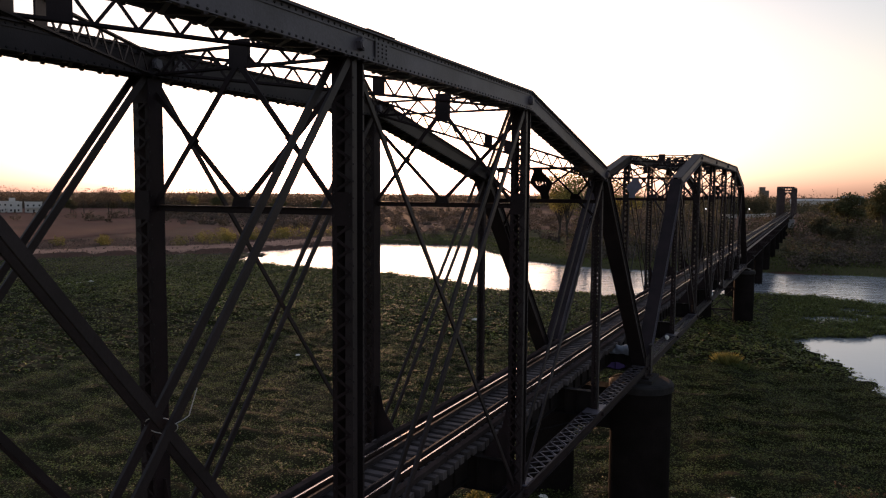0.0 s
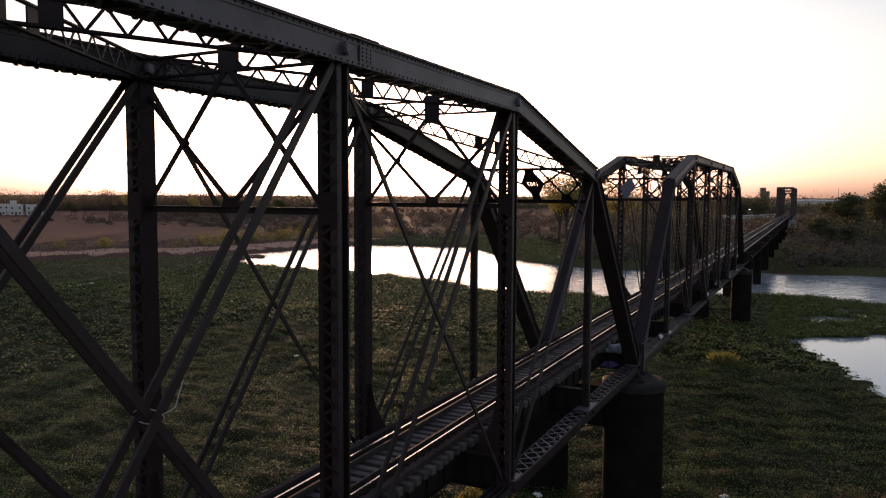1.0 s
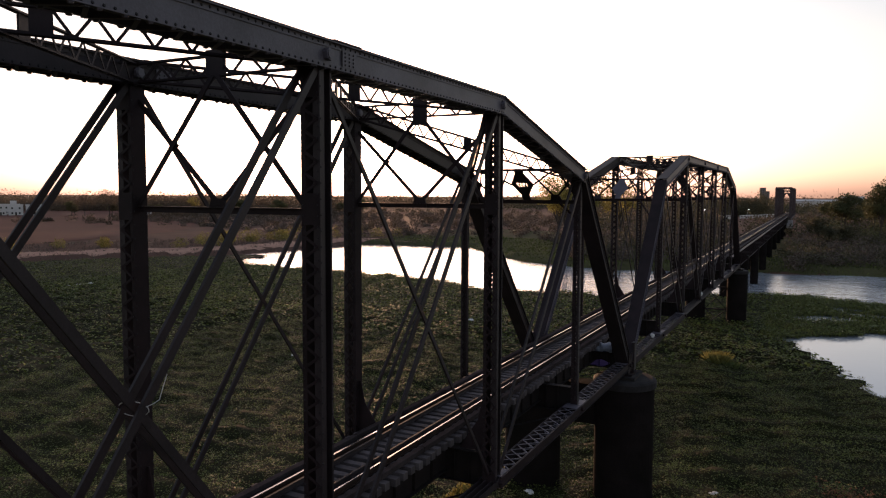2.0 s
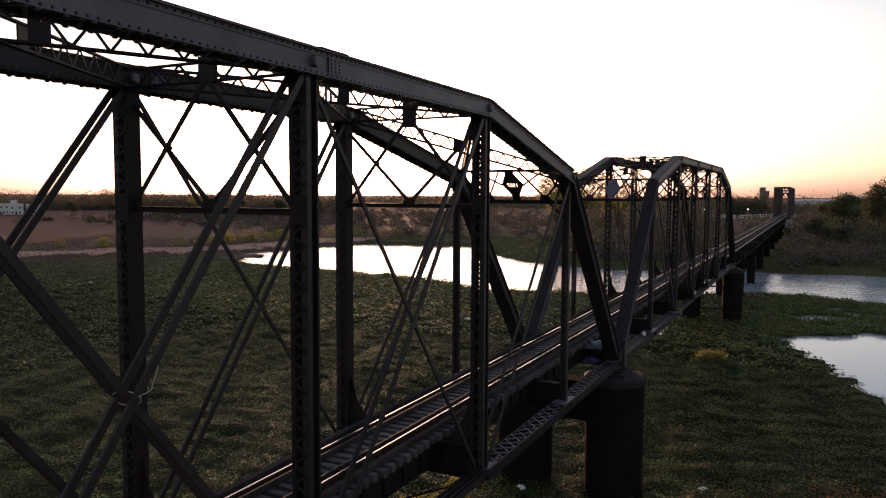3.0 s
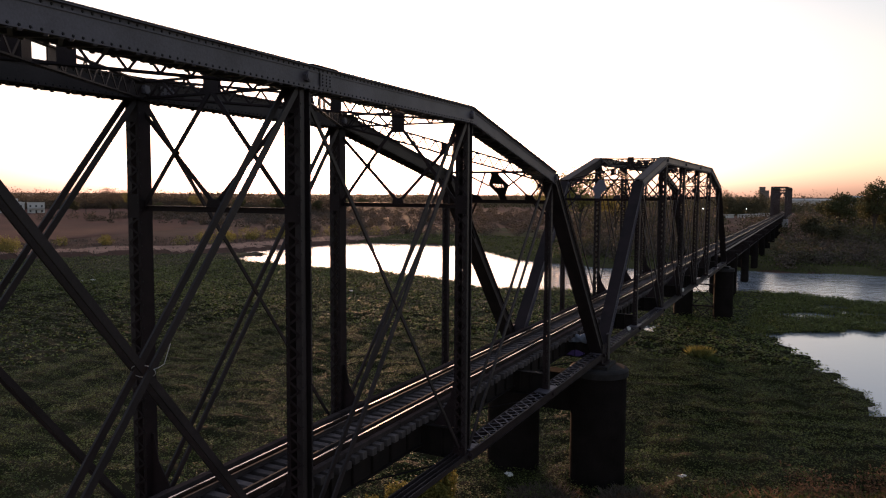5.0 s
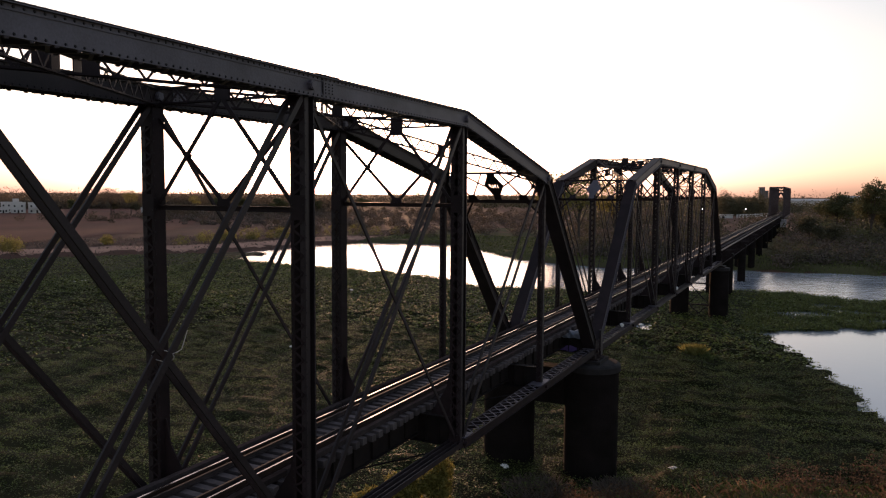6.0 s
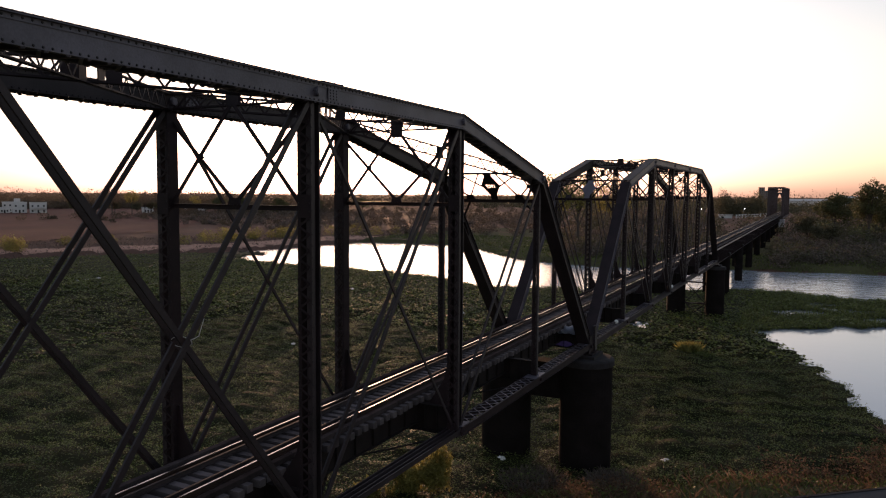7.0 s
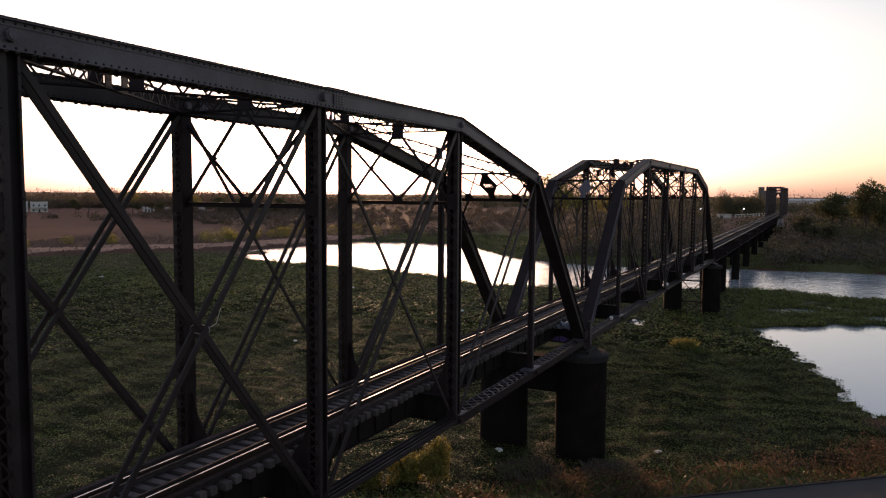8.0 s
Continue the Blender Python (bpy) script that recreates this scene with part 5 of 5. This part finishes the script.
# white balustrade and lit lamps across the river
root = thing("white_balustrade", pose(-30, 450, -7.6, 0, 0, 72), "long white concrete balustrade by the far road", "balustrade")
for k in range(16):
    s = Shape()
    s.block(k * 4.6 - 0.25, k * 4.6 + 0.25, -0.25, 0.25, 0, 3.0)
    part("post", s, WHITE_WALL, root)
for z in (1.2, 2.4):
    s = Shape()
    s.block(0, 70, -0.12, 0.12, z, z + 0.4)
    part("rail", s, WHITE_WALL, root)
root = thing("kiosk", pose(-36, 446, -8.2, 0, 0, 10), "small white kiosk beside the balustrade", "kiosk")
s = Shape()
s.block(-4, 4, 0, 4, 0, 3.2)
part("wall", s, WHITE_WALL, root)
s = Shape()
s.block(-4.5, 4.5, -0.6, 4.5, 3.2, 3.5)
part("roof", s, PALE_PLATE, root)
window_part(root, -1.5, -0.02, 1.7, 1.5, 1.2)
GLOW = bpy.data.materials.new("lit_lamp")
GLOW.use_nodes = True
GLOW.node_tree.nodes["Principled BSDF"].inputs["Emission Color"].default_value = (1.0, 0.95, 0.85, 1)
GLOW.node_tree.nodes["Principled BSDF"].inputs["Emission Strength"].default_value = 4.0
for x, y in ((-25.2, 440), (-47.4, 420)):
    root = thing("street_lamp", pose(x, y, -8.2), "lit street lamp on a thin grey pole", "street lamp", "street lamps")
    s = Shape()
    s.rod((0, 0, 0), (0, 0, 7.2), 0.12, 0.07, 8)
    s.rod((0, 0, 7.1), (0.8, -0.6, 7.4), 0.05, 0.05, 6)
    part("pole", s, GREY_WALL, root)
    s = Shape()
    s.rod((0.8, -0.6, 7.1), (0.8, -0.6, 7.35), 0.16, 0.22, 10)
    part("lantern", s, GLOW, root, "glowing white lantern")

# litter on the plant mat
for k, (x, y, w) in enumerate(((-100.6, 46.4, 0.9), (-99.0, 47.4, 0.7), (-102.1, 45.8, 0.6), (-33.3, 18.8, 0.5), (-52.6, 58.4, 0.6), (-26.5, 44.9, 0.7), (-12.6, 3.9, 0.5), (-4.6, 48.9, 0.8), (-1.5, -2.4, 0.5), (1.6, 1.1, 0.4), (7.0, 1.9, 0.4))):
    r = np.random.RandomState(200 + k)
    bm = bmesh.new()
    bmesh.ops.create_icosphere(bm, subdivisions=2, radius=w / 2)
    for v in bm.verts:
        v.co = Vector((v.co.x * 1.3, v.co.y * 0.8, v.co.z * 0.35)) * r.uniform(0.7, 1.2)
    me = bpy.data.meshes.new("litter")
    bm.to_mesh(me)
    bm.free()
    me.materials.append(LITTER)
    ob = new("litter", me)
    zz = max(stand(x, y), float(mat_height(np.array([x]), np.array([y]))[0]) + 0.1)
    ob.matrix_world = pose(x, y, zz + 0.12, 0, 0, 40 * k)
    tagged(ob, "crumpled white scrap of litter on the plants", "litter", "scraps of litter")


# pale sheeting and purple paint at the end of the first span
root = thing("plastic_sheet", pose(0, -0.42, 0), "pale blue plastic sheet bundled over the end floor beam", "plastic sheet")
nx, nz = 16, 10
bm = bmesh.new()
grid = []
for j in range(nz + 1):
    row = []
    for i in range(nx + 1):
        u, w = i / nx, j / nz
        a = w * math.pi * 0.62
        lump = 0.05 * math.sin(9 * u + 2 * w) + 0.04 * math.sin(17 * u - 5 * w)
        row.append(bm.verts.new((1.02 + 1.15 * u, 0.1 - (0.34 + lump) * math.sin(a) * (0.6 + 0.4 * math.sin(math.pi * u)), -0.52 + 0.3 * math.cos(a) + lump * 0.6)))
    grid.append(row)
for j in range(nz):
    for i in range(nx):
        bm.faces.new((grid[j][i], grid[j][i + 1], grid[j + 1][i + 1], grid[j + 1][i]))
bmesh.ops.solidify(bm, geom=bm.faces[:], thickness=0.01)
me = bpy.data.meshes.new("sheet")
bm.to_mesh(me)
bm.free()
SHEET = material("pale_blue_plastic", (0.34, 0.36, 0.43), 0.4, 0.0, (0.22, 0.24, 0.3), 3, 20, 0.1)
PURPLE = material("purple_paint", (0.12, 0.07, 0.26), 0.6, 0.0, (0.07, 0.04, 0.16), 4, 20, 0.1)
me.materials.append(SHEET)
part("sheet", me, SHEET, root)
s = Shape()
pts = [(1.4 + 0.62 * math.cos(t) * (1 + 0.08 * math.sin(3 * t)), 0.0, -1.3 + 0.16 * math.sin(t) * (1 + 0.2 * math.cos(5 * t))) for t in (2 * math.pi * k / 24 for k in range(24))]
s.slab(pts, (0, 1, 0), 0.012)
ob = new("painted_patch", s.mesh("painted_patch", PURPLE))
ob.location = (0, -0.29, 0)
tagged(ob, "sprayed purple paint patch on the end floor beam", "graffiti")


# a loose wire tied round the crossing diagonals of the near truss
pa, pb = upper(3, HALF), lower(4, HALF)
qa, qb = upper(4, HALF), lower(3, HALF)
cross = pa.lerp(pb, (qa.y - pa.y) / (pb.y - pa.y + qa.y - qb.y)) + Vector((CX, -SPAN, 0))
s = Shape()
loop = [cross + Vector((0.2 * math.cos(t), 0.1 * math.cos(t + 0.5), 0.12 * math.sin(t))) for t in (2 * math.pi * k / 18 for k in range(19))]
for p, q in zip(loop, loop[1:]):
    s.rod(p, q, 0.007, n=6)
end = cross + Vector((0.25, 0, 0.06))
for step in ((0.02, 0.1, 0.02), (0.02, 0.1, 0.04), (0.0, 0.06, 0.14), (0.01, 0.08, 0.2)):
    s.rod(end, end + Vector(step), 0.006, n=6)
    end = end + Vector(step)
tagged(new("tie_wire", s.mesh("tie_wire", PALE_PLATE)), "loose pale wire tied round two crossing diagonals", "wire")

# white rags caught on the bottom chord of the second span
for k, (y, w) in enumerate(((7.2, 0.3), (28.2, 0.36))):
    r = np.random.RandomState(300 + k)
    bm = bmesh.new()
    bmesh.ops.create_icosphere(bm, subdivisions=2, radius=w / 2)
    for v in bm.verts:
        v.co = Vector((v.co.x * 0.8, v.co.y * 1.2, v.co.z * 0.9)) * r.uniform(0.7, 1.25)
    me = bpy.data.meshes.new("rag")
    bm.to_mesh(me)
    bm.free()
    me.materials.append(LITTER)
    ob = new("rag", me)
    ob.location = (CX + HALF + 0.05, y, Z_LOW + 0.17 + w * 0.42)
    tagged(ob, "crumpled white rag caught on the bottom chord", "rag", "rags on the bridge")
